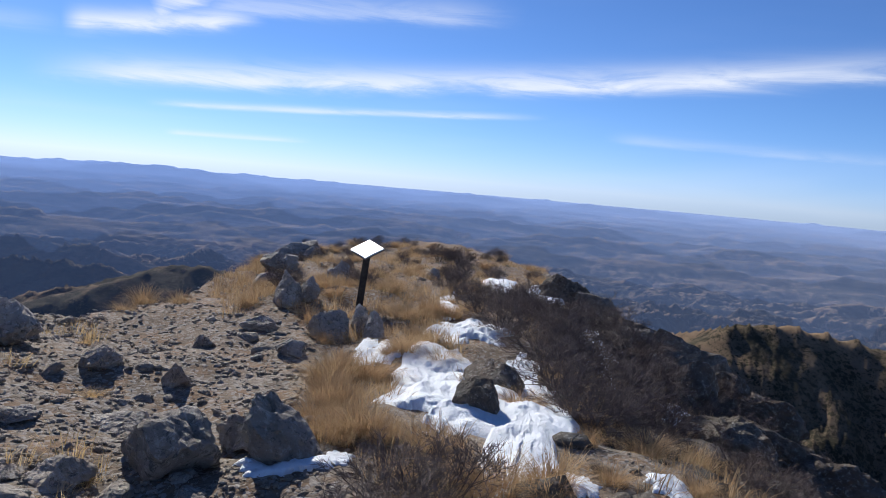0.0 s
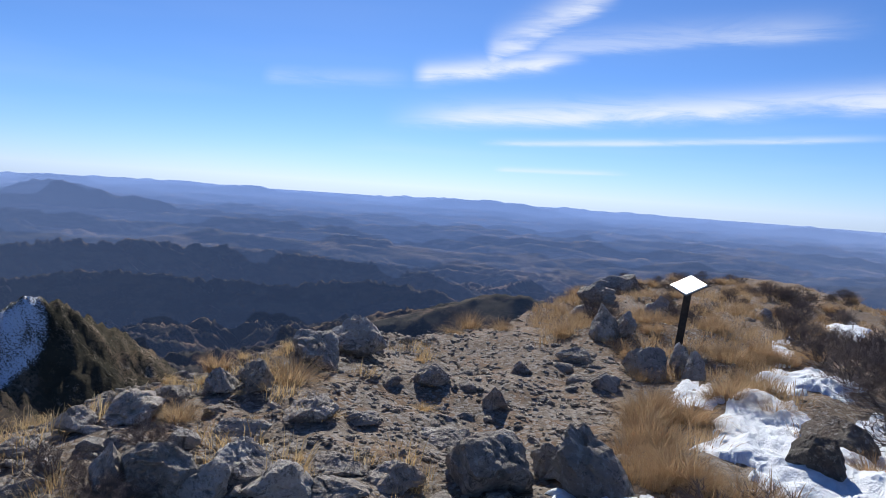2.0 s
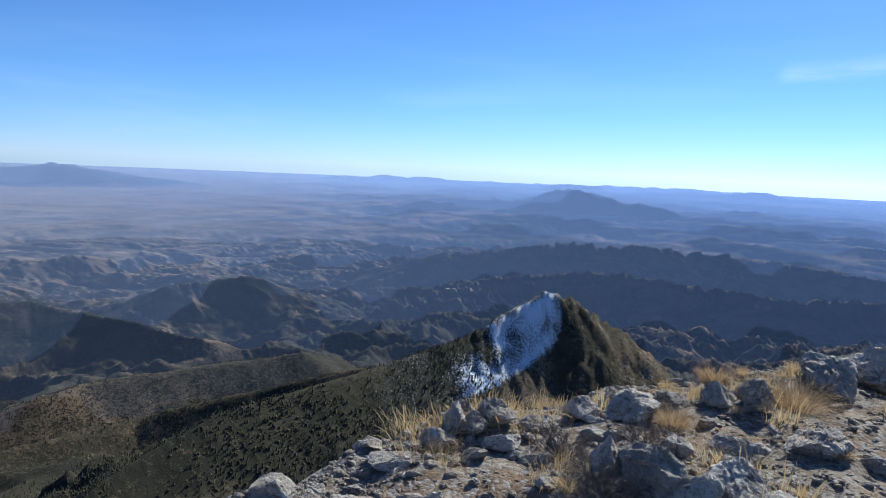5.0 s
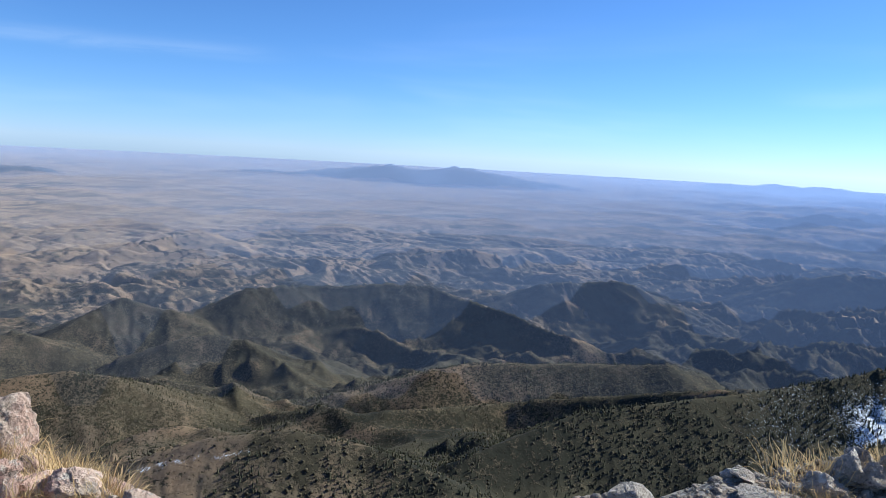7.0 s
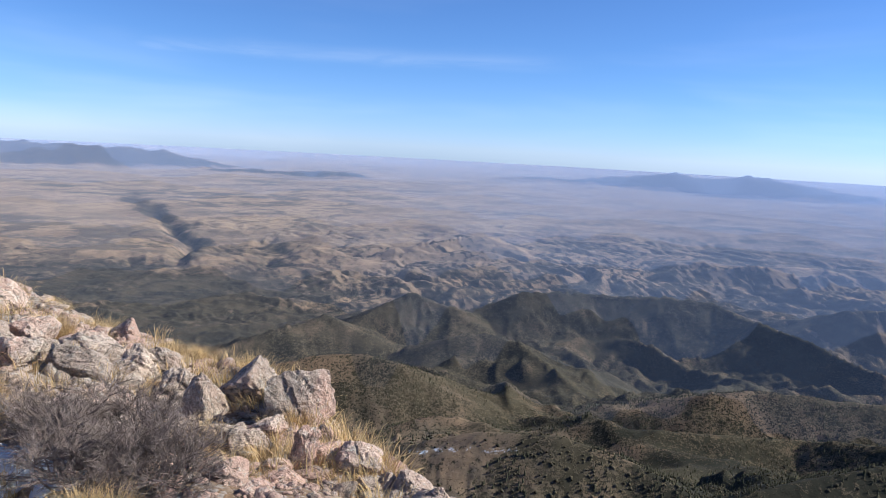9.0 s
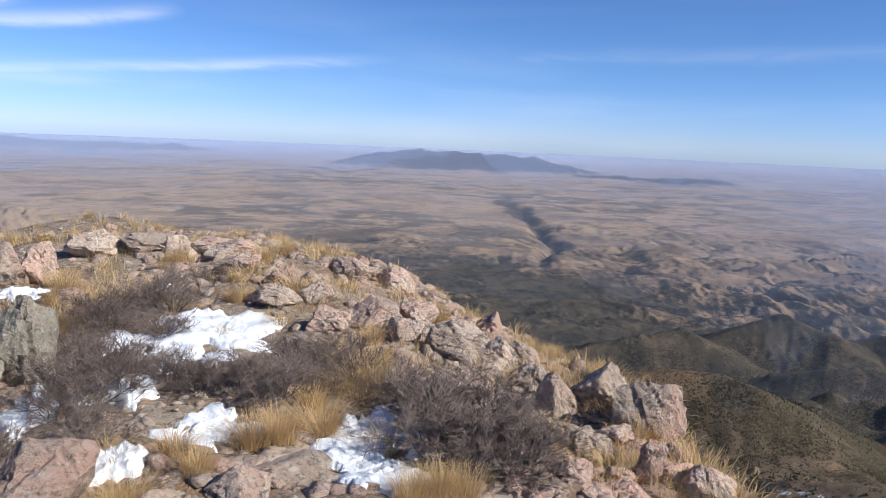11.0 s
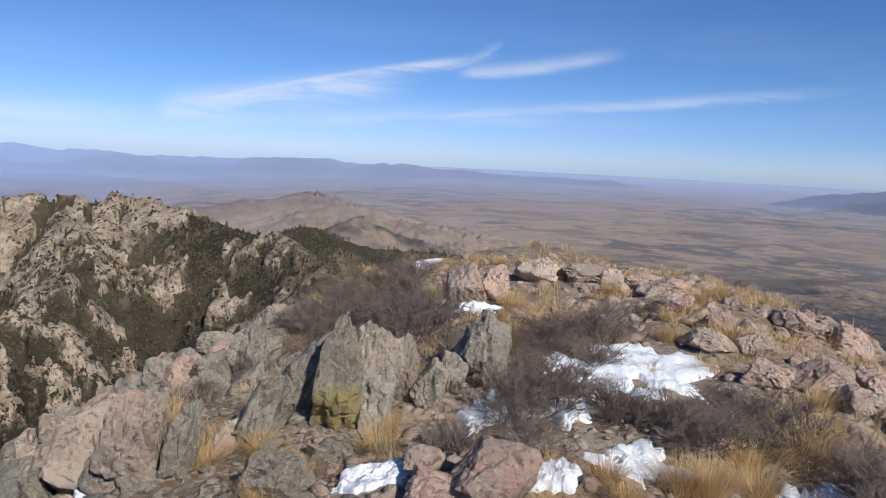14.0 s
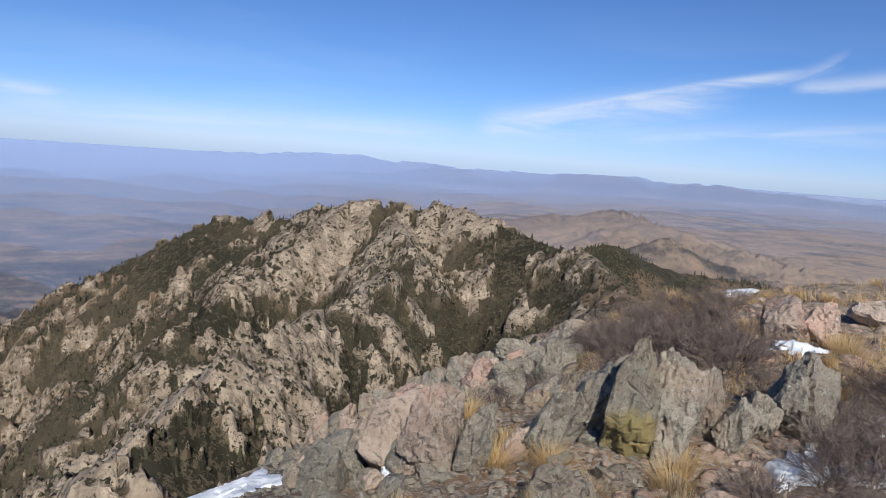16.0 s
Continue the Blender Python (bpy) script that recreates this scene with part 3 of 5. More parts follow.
def plain_material(name, colour, other, scale=20.0, roughness=0.85, specular=0.3, metal=0.0):
    m, k = material(name)
    p = k.add("ShaderNodeNewGeometry").outputs["Position"]
    n = k.noise(p, scale, 4.0, 0.65)
    s = finish(k, k.mix(k.ramp(n, 0.3, 0.7), colour, other), roughness, n, 0.3, 0.004, specular)
    s.inputs["Metallic"].default_value = metal
    return m


def blade_material(name, low, high, tip):
    m, k = material(name)
    which = k.add("ShaderNodeNewGeometry").outputs["Random Per Island"]
    thing = k.add("ShaderNodeObjectInfo").outputs["Random"]
    colour = k.mix(which, low, high)
    colour = k.mix(k.math("MULTIPLY", thing, 0.5), colour, tip)
    d = k.add("ShaderNodeBsdfDiffuse", s_Color=colour)
    t = k.add("ShaderNodeBsdfTranslucent", s_Color=colour)
    both = k.add("ShaderNodeMixShader", i0=0.4, i1=d.outputs[0], i2=t.outputs[0])
    k.add("ShaderNodeOutputMaterial", i0=both.outputs[0])
    return m


def snow_material():
    m, k = material("old_snow")
    p = k.add("ShaderNodeNewGeometry").outputs["Position"]
    a, b = k.noise(p, 6.0, 5.0, 0.6), k.noise(p, 40.0, 4.0, 0.7)
    colour = k.mix(k.ramp(a, 0.3, 0.7), rgb(0.78, 0.80, 0.84), rgb(0.88, 0.89, 0.91))
    colour = k.mix(k.math("MULTIPLY", k.ramp(b, 0.62, 0.75), 0.35), colour, rgb(0.42, 0.38, 0.33))
    s = finish(k, colour, 0.55, k.math("ADD", k.math("MULTIPLY", a, 1.0), k.math("MULTIPLY", b, 0.5)), 0.7, 0.05, 0.3)
    return m


def glow_haze_material():
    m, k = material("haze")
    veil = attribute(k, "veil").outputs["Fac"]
    # emission stands in for light scattered by hazy air; no lamp is here
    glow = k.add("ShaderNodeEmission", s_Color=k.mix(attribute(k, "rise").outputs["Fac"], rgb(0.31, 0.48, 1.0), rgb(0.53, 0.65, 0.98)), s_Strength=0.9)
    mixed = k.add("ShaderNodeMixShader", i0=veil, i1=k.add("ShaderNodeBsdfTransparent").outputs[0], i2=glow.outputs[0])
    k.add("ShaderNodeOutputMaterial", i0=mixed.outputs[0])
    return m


LAND, GRAVEL, GLOW_HAZE, SNOW = land_material(), ground_material(), glow_haze_material(), snow_material()
GREY_STONE = stone_material("grey_limestone", rgb(0.295, 0.25, 0.21), rgb(0.52, 0.46, 0.395), rgb(0.40, 0.315, 0.24), rgb(0.61, 0.56, 0.495), 1.0, 0.45)
CHIPS = stone_material("pale_stone_chips", rgb(0.31, 0.25, 0.195), rgb(0.55, 0.475, 0.395), rgb(0.40, 0.31, 0.23), rgb(0.62, 0.57, 0.5), 2.0)
PINK_STONE = stone_material("pink_rhyolite", rgb(0.36, 0.27, 0.208), rgb(0.59, 0.462, 0.362), rgb(0.57, 0.355, 0.27), rgb(0.58, 0.51, 0.42))
# darker copy of the limestone: the west slope's shade put into its colour
DARK_SHADED_CRAG = stone_material("dark_shaded_crag", rgb(0.10, 0.083, 0.066), rgb(0.20, 0.17, 0.14), rgb(0.15, 0.105, 0.075), rgb(0.27, 0.24, 0.20))
YELLOW_STONE = stone_material("yellow_lichened_rock", rgb(0.23, 0.20, 0.158), rgb(0.42, 0.37, 0.295), rgb(0.42, 0.33, 0.22), rgb(0.46, 0.45, 0.34), 1.3, 0.6, (0.45, -4.20, -0.02))
LICHEN_STONE = stone_material("lichened_rock", rgb(0.23, 0.20, 0.158), rgb(0.42, 0.37, 0.295), rgb(0.42, 0.32, 0.235), rgb(0.46, 0.45, 0.34), 1.3)


# ---- large structure ----
def sheet(name, points, mat, closed, values=None, smooth=True):
    """A grid of points, rows by columns, as one mesh."""
    n, c = points.shape[:2]
    me = bpy.data.meshes.new(name)
    me.vertices.add(n * c)
    me.vertices.foreach_set("co", points.reshape(-1).astype(np.float32))
    cols = c if closed else c - 1
    i, j = np.meshgrid(np.arange(n - 1), np.arange(cols), indexing="ij")
    j1 = (j + 1) % c
    quads = np.stack([i * c + j, i * c + j1, (i + 1) * c + j1, (i + 1) * c + j], -1).reshape(-1, 4)
    me.loops.add(quads.size)
    me.loops.foreach_set("vertex_index", quads.reshape(-1).astype(np.int32))
    me.polygons.add(len(quads))
    me.polygons.foreach_set("loop_start", np.arange(0, quads.size, 4, dtype=np.int32))
    me.update(calc_edges=True)
    me.polygons.foreach_set("use_smooth", np.full(len(quads), smooth))
    for key, v in (values or {}).items():
        if v.ndim == 3:
            me.attributes.new(key, "FLOAT_VECTOR", "POINT").data.foreach_set("vector", v.reshape(-1).astype(np.float32))
        else:
            me.attributes.new(key, "FLOAT", "POINT").data.foreach_set("value", v.reshape(-1).astype(np.float32))
    me.materials.append(mat)
    return new(name, me)


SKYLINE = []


def far_ground():
    az = np.concatenate([np.arange(-36, 236, 0.165), np.arange(236, 324, 1.5)])
    R = np.concatenate([np.geomspace(14, 280, 60), np.geomspace(283, 3500, 210), np.geomspace(3525, 13000, 200), np.geomspace(13150, 85000, 90)])
    A, RR = np.meshgrid(az, R)
    x, y, z, crag, teeth, spur, down, south, far, on_crest = land(A, RR)
    # ravines cut into the slopes of the middle distance and of the far ranges
    slope_r = np.gradient(z, axis=0) / np.gradient(RR, axis=0)
    slope_a = np.gradient(z, axis=1) / (np.gradient(A, axis=1) * np.pi / 180 * RR)
    ca, sa = np.cos(np.radians(A)), np.sin(np.radians(A))
    sx, sy = -sa * slope_r - ca * slope_a, ca * slope_r - sa * slope_a
    first = int(np.searchsorted(R, 700))
    cut = gullies(x[first:], y[first:], sx[first:], sy[first:], 1150.0, 3)
    big = gullies(x[first:], y[first:], sx[first:], sy[first:], 2600.0, 3)
    Rf = RR[first:]
    west = 1 - step(A[first:], -12, -6)
    east = step(A[first:], 52, 62) * (1 - step(A[first:], 140, 160))
    z[first:] += np.maximum(step(Rf, 1900, 3000), west * step(Rf, 850, 1200)) * (1 - 0.75 * far[first:]) * (15 - 6 * west + (14 - 3 * east) * step(Rf, 3800, 6500)) * cut
    z[first:] += on_crest[first:] * step(Rf, 8000, 10000) * (1 - step(Rf, 17000, 20000)) * (40 * cut + (25 * cut + 55 * big) * step(A[first:], 165, 175)) + south[first:] * step(Rf, 3000, 5000) * (1 - far[first:]) * (15 * cut + 22 * big)
    z[first:] += step(Rf, 9000, 16000) * (20 + 60 * on_crest[first:]) * big
    z = z - 110 * np.exp(-((A - 135.5 - 3.0 * step(RR, 9500, 17000) - 0.8 * rough(RR / 1800, A / 9, 3, 5)) / (0.3 + 4000 / RR)) ** 2) * step(RR, 6800, 8600) * (1 - step(RR, 13000, 18000))
    scale = squeeze(RR) / RR
    pts = np.stack([x * scale, y * scale, EYE + (z - EYE) * scale], -1)
    # cover by height, side and place: darker on slopes turned from SUN_AZ
    slope_r = np.gradient(z, axis=0) / np.gradient(RR, axis=0)
    slope_a = np.gradient(z, axis=1) / (np.gradient(A, axis=1) * np.pi / 180 * RR)
    aspect = -(slope_r * np.cos(np.radians(A - SUN_AZ)) - slope_a * np.sin(np.radians(A - SUN_AZ)))
    depth = -z
    patch = rough(x / 900, y / 900, 4, 51)
    forest = 0.66 - 0.12 * step(depth, 700, 1250) + 0.25 * patch - 0.22 * step(RR, 5500, 9000) * (1 - 0.8 * south) - 0.3 * far * (1 - south) + 0.24 * south * step(RR, 1500, 3000)
    forest = forest - 0.16 * np.clip(spur, -1, 1) * step(RR, 1500, 4000) - (0.30 + 0.3 * step(A, 118, 134)) * np.clip(down - 0.2, -1, 1) * step(RR, 4000, 6500) * (1 - far) + 0.35 * rough(x / 150, y / 150, 4, 52, 0.65) * (1 - step(RR, 8000, 11000)) * (1 - 0.55 * step(A, 56, 64) * (1 - step(A, 128, 138)) * step(RR, 1400, 2000) * (1 - step(RR, 5000, 6000))) + 0.4 * np.maximum(rough(x / 1500, y / 1500, 4, 53, 0.6), 0) * far * step(A, 80, 110)
    north = step(A, 178, 186) * (1 - step(A, 300, 330)) * (1 - step(RR, 1500, 1900))
    forest = forest * (1 - north) + north * (0.62 + 0.08 * step(A, 211, 219) * step(RR, 380, 560) + 0.22 * patch - 0.28 * np.clip(teeth, -0.5, 1.0))
    forest = forest + 0.5 * step(A, 118, 134) * (1 - step(A, 186, 196)) * step(RR, 2500, 4000) * (1 - step(RR, 6500, 9500))
    bald = np.exp(-((A - 53) / 7) ** 2) * np.exp(-((RR - 1500) / 260) ** 2)
    forest = forest + 0.18 * bald + 0.5 * step(A, 36, 40) * (1 - step(A, 53, 55.5)) * step(RR, 900, 1000) * (1 - step(RR, 1700, 1900)) + 0.36 * step(RR, 4200, 5200) * (1 - step(RR, 8000, 10000)) * step(A, 55, 65) * (1 - step(A, 112, 122)) + 0.36 * step(A, 58, 62) * (1 - step(A, 94, 102)) * (1 - step(RR, 1300, 1600)) + (0.10 + 0.32 * step(RR, 2300, 3300)) * step(A, 56, 62) * (1 - step(A, 120, 132)) * (1 - step(RR, 4300, 5600)) + 0.15 * np.exp(-((A - 80) / 18) ** 2) * (1 - step(RR, 1300, 1700))
    forest = forest + 0.16 * step(RR, 5500, 8000) * (1 - step(RR, 17000, 21000)) * step(A, 48, 56) * (1 - step(A, 104, 118))
    forest = forest + 0.28 * step(RR, 10500, 13000) * (1 - step(RR, 24000, 28000)) * step(A, 66, 80) * (1 - step(A, 92, 104)) - 0.3 * step(A, 92, 100) * (1 - step(A, 134, 142)) * (1 - step(RR, 1200, 1700))
    forest = forest - 0.55 * np.clip(aspect / 0.22, -0.8, 0.8) * (0.25 * step(RR, 2400, 4000) + 0.75 * step(RR, 4300, 5600)) * (1 - 0.6 * step(A, 112, 128)) * (1 - 0.7 * far) * (1 - on_crest * step(RR, 12000, 16000))
    forest = forest - 0.5 * np.exp(-((A - 16) / 9) ** 2) * step(RR, 9000, 10500) * (1 - step(RR, 15000, 18000))
    gorge = np.exp(-((A - (134.9 + 3.8 * step(RR, 9500, 17000) + 1.5 * (1 - step(RR, 6000, 9000)) + 0.9 * rough(RR / 1800, A / 9, 3, 5) + 0.9 * rough(x / 900, y / 900, 3, 6))) / (0.45 + 6500 / RR) / (1 + 0.7 * rough(RR / 1100, A / 30, 2, 7))) ** 2) * step(RR, 6800, 8600) * (1 - step(RR, 15000, 22000))
    forest = forest + 0.45 * rough(x / 3200, y / 3200, 4, 58, 0.6) * south * far
    forest = forest + 0.3 * step(A, 198, 212) * step(RR, 4000, 7000)
    forest = np.maximum(forest, 0.9 * gorge)
    forest = forest + (0.85 - 0.3 * step(A, 130, 160) - forest) * on_crest * step(RR, 12000, 16000)
    rock = np.clip(crag * (0.30 + 0.45 * teeth) * (1 - 0.22 * step(A, 213, 222) * step(RR, 450, 600)), 0, 1) * (1 - step(depth, 420, 700)) + 0.25 * step(RR, 1500, 3000) * (1 - step(RR, 4500, 6000)) * step(patch, -0.4, -0.9) * (1 - south)
    flank = step(A, 44, 47) * (1 - step(A, 56, 58)) * step(RR, 1150, 1280) * (1 - step(RR, 1700, 1900))
    rock = np.clip(rock + flank * (0.34 + 0.3 * rough(x / 45, y / 45, 4, 49, 0.6)), 0, 1)
    forest = forest - 0.3 * flank
    dip = -9.4 - np.degrees(np.arctan2(z - EYE, RR))
    east = 53.8 - 0.7 * dip + 0.165 * dip * dip
    peak = step(A, east, east + 0.9) * (1 - step(A, 54.6 + np.minimum(1.3 * dip, 4.0), 57.0 + np.minimum(1.6 * dip, 7.5))) * step(RR, 1000, 1060) * (1 - step(RR, 1500, 1540))
    peak = peak * np.clip(0.86 + 0.42 * rough(x / 70, y / 70, 4, 57, 0.6), 0, 1.1)
    strip = np.exp(-((dip - 14.2 - 0.06 * (A - 112) + 0.2 * rough(A / 2.5, A * 0, 2, 5)) / 0.26) ** 2) * step(A, 106.5, 108.5) * (1 - step(A, 116, 118.5)) * np.clip(0.7 + 0.6 * rough(A / 1.1, RR / 400, 3, 3), 0, 1)
    snow = 0.63 * peak + 0.62 * strip + 0.3 * np.exp(-((A - 66) / 5) ** 2) * step(RR, 900, 1000) * (1 - step(RR, 1250, 1330))
    grass = step(RR, 7000, 14000) * (0.3 + 0.7 * step(A, 95, 125)) * (1 - 0.9 * step(A, 193, 210)) + 0.25 * step(RR, 4000, 7000)
    grass = grass + step(RR, 3800, 6000) * (1 - far) * step(down, 0.35, 1.1) * 0.3
    grass = grass + 0.7 * np.exp(-((A - 16) / 9) ** 2) * step(RR, 9000, 10500) * (1 - step(RR, 15000, 18000))
    grass = np.maximum(grass, 0.95 * np.exp(-((A - 130.5) / 4.5) ** 2) * step(RR, 9500, 11000) * (1 - step(RR, 15000, 17000)))
    grass = grass * (1 - on_crest * step(RR, 12000, 16000))
    grass = np.clip(grass * (0.75 + 0.6 * rough(x / 2600, y / 1400, 3, 71)), 0, 1) * (1 - gorge)
    true = np.stack([x, y, z], -1)
    # highest dip of the land per heading, where the painted haze stops
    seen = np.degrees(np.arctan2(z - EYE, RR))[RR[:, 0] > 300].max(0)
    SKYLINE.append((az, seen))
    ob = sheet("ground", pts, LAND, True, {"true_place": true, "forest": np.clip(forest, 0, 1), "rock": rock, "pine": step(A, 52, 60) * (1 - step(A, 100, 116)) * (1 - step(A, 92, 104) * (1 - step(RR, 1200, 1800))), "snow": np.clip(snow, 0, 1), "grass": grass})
    tagged(ob, "forested slopes, dry foothills and hazy desert plains far below", "landscape", kind="structure")


def summit_ground():
    az = np.arange(-60, 300, 0.5)
    r = np.concatenate([[0.02, 0.3], np.geomspace(0.6, 26, 150), np.geomspace(27, 120, 30)])
    A, R = np.meshgrid(az, r)
    x, y = -R * np.sin(np.radians(A)), R * np.cos(np.radians(A))
    ob = sheet("summit_ground", np.stack([x, y, summit(x, y)], -1), GRAVEL, True)
    tagged(ob, "stony summit ground of grey-brown gravel and soil", "ground", kind="structure")


def glow_haze_layers():
    """Glowing see-through shells that paint haze over the far land, cut at the skyline."""
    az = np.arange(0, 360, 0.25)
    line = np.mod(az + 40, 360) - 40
    # the glow ends at this line, so the haze is painted on land only
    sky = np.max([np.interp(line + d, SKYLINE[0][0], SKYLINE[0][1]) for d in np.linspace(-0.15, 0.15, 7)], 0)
    for R, thick in GLOW_HAZE_LAYERS:
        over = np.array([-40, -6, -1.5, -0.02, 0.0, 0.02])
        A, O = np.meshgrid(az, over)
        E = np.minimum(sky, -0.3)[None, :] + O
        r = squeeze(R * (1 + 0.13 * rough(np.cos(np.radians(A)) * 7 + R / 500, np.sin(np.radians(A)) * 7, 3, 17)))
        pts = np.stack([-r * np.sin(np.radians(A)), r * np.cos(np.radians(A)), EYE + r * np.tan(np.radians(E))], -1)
        # painted haze strength by heading and distance; the lobe is centred on the sun
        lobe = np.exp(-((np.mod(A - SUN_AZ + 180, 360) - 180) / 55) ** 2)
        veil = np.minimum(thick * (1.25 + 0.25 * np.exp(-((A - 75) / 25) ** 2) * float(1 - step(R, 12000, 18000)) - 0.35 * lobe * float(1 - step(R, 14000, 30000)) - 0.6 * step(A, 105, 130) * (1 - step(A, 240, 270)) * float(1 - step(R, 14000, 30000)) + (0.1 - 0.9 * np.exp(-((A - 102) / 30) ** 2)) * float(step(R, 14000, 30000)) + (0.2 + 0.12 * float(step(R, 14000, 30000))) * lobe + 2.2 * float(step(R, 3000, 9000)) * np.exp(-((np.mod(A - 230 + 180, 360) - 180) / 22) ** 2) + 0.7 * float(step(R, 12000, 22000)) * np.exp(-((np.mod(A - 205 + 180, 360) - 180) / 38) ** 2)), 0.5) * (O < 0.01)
        tagged(sheet("haze_backdrop", pts, GLOW_HAZE, True, {"veil": veil, "rise": 0.35 * float(step(R, 20000, 60000)) + 0.65 * (1 - lobe)}), "glowing blue shell that paints haze over the distant plains", "haze", kind="structure")


GLOW_HAZE_LAYERS = ((2000, 0.012), (3000, 0.016), (4200, 0.022), (5600, 0.028), (7500, 0.034), (10000, 0.042), (13000, 0.05), (16500, 0.06), (21000, 0.07), (26000, 0.085), (31000, 0.10), (37000, 0.11), (46000, 0.14), (58000, 0.18))
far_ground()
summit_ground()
glow_haze_layers()


# ---- things on the summit ----
def part(name, bm, mat, parent, label=""):
    me = bpy.data.meshes.new(name)
    bm.to_mesh(me)
    bm.free()
    me.materials.append(mat)
    ob = new(name, me)
    ob.parent = parent
    return tagged(ob, label)


BALLS = {}


def ball(level):
    """The corners and faces of a fine ball, kept for all stones of that fineness."""
    if level not in BALLS:
        bm = bmesh.new()
        bmesh.ops.create_icosphere(bm, subdivisions=level, radius=1.0)
        bm.verts.ensure_lookup_table()
        BALLS[level] = np.array([v.co[:] for v in bm.verts]), [[v.index for v in f.verts] for f in bm.faces]
        bm.free()
    v, f = BALLS[level]
    return v / np.linalg.norm(v, axis=1)[:, None], f


def stone_shape(seed, dims, corners=15, cuts=3, wear=0.05, taper=None, skew=0.28):
    """A broken stone: a block split along many planes, with joints, steps and a pitted skin."""
    rng = np.random.default_rng(seed)
    v, faces = ball(1 if cuts == 0 else 2 if cuts == 1 else 3 if cuts < 4 else 4)
    axes = np.concatenate([np.eye(3), -np.eye(3)]) + rng.normal(0, skew, (6, 3))
    chips = rng.normal(0, 1, (max(corners - 7, 4), 3))
    # two slanting breaks make an uneven, ridged top
    side = rng.uniform(0, 6.28)
    breaks = np.array([(math.cos(side + t), math.sin(side + t), h) for t, h in ((0.0, 0.75), (rng.uniform(1.7, 3.6), 1.1))])
    planes = np.concatenate([axes, chips, breaks])
    planes = planes / np.linalg.norm(planes, axis=1)[:, None]
    away = np.concatenate([rng.uniform(0.55, 1.0, 6), rng.uniform(0.98 - skew, 1.1, len(chips)), rng.uniform(0.42, 0.72, 2)])
    reach = away / np.maximum(v @ planes.T, 0.05)
    p = v * np.minimum(reach.min(1), 1.6)[:, None]
    narrow = rng.uniform(0.1, 0.4) if taper is None else taper
    shear, way = rng.uniform(0, 0.16), rng.uniform(0, 6.28)
    if cuts:
        strike = rng.normal(0, 1, 3) + np.array([0.8, 0, 0.3])
        strike = strike / np.linalg.norm(strike)
        a, b = p @ np.array([0.8, 0.5, 0.33]) + seed * 1.37, p @ np.array([-0.4, 0.6, 0.69]) - seed * 0.61
        broad, fine = rough(a * 1.5, b * 1.5, 4, seed % 97, 0.55), rough(a * 5 + p[:, 2] * 2, b * 5 - p[:, 0] * 2, 4, seed % 89, 0.65)
        bed = (p @ strike) * rng.uniform(1.5, 2.6) + 0.22 * broad
        ledge = np.abs(bed - np.round(bed))
        terrace = 0.9 * lattice(np.round(bed), np.round(bed) * 0, seed) / 6.28
        p = p + v * wear * (1.3 * broad + 0.8 * fine + 2.2 * terrace - 2.0 * np.exp(-((0.5 - ledge) / 0.05) ** 2))[:, None]
    s = 1 - narrow * (p[:, 2] + 1) / 2
    p[:, 0], p[:, 1] = p[:, 0] * s + shear * p[:, 2] * math.cos(way), p[:, 1] * s + shear * p[:, 2] * math.sin(way)
    lo, hi = p.min(0), p.max(0)
    p = ((p - lo) / (hi - lo) - np.array([0.5, 0.5, 0.0])) * np.array(dims)
    me = bpy.data.meshes.new("stone")
    me.from_pydata(p.tolist(), [], faces)
    bm = bmesh.new()
    bm.from_mesh(me)
    bpy.data.meshes.remove(me)
    return bm


def boulder(az, r, w, h, mat, seed, label, group="", lean=0.0, tip=0.0, deep=0.85, sink=0.18, cuts=4, name="boulder", corners=15, wear=0.05, taper=None, skew=0.28):
    d = w * deep
    bm = stone_shape(seed, (w, d, h * (1 + sink)), corners, cuts, wear, taper, skew)
    me = bpy.data.meshes.new(name)
    bm.to_mesh(me)
    bm.free()
    me.materials.append(mat)
    ob = new(name, me)
    x, y, z = place(az, r + 0.35 * d)
    low = min(z, place(az, r)[2])
    # a leaning stone keeps its middle over its place
    aside = 0.5 * h * math.sin(radians(lean))
    x, y = x - aside * math.cos(radians(az)), y - aside * math.sin(radians(az))
    ob.matrix_world = pose(x, y, low - sink * h, tip, lean, az + (seed * 37) % 20 - 10)
    return tagged(ob, label, "rock", group)



def stand(h, w, r):
    """The upright height of a stone of which face and top together show h."""
    return max(0.5 * h, h - 0.42 * w * EYE / r)


# snow patches: heading, distance, across, along
SNOW_SOUTH = ((4.3, 7.0, 0.36, 0.9), (-0.3, 5.8, 0.55, 1.9), (-3.7, 8.1, 0.66, 1.4), (-1.4, 10.2, 0.24, 2.6), (-2.1, 5.0, 0.7, 1.0), (-8.9, 5.0, 0.5, 2.2), (-8.0, 6.8, 0.32, 1.0), (-5.3, 14.5, 0.5, 3.2), (-9.2, 14.6, 0.55, 4.0), (-13.6, 9.8, 0.5, 4.0), (-19.5, 9.5, 0.32, 0.7),
        (-27.0, 10.8, 0.4, 1.4), (-20.5, 7.4, 0.3, 0.6), (-20.3, 4.35, 0.2, 0.2), (10.9, 3.97, 0.39, 0.34), (6.5, 4.0, 0.15, 0.18), (-13.4, 4.0, 0.2, 0.4), (-6.4, 3.85, 0.16, 0.25), (-5.8, 5.5, 0.5, 1.6), (-1.2, 6.6, 0.6, 1.2))
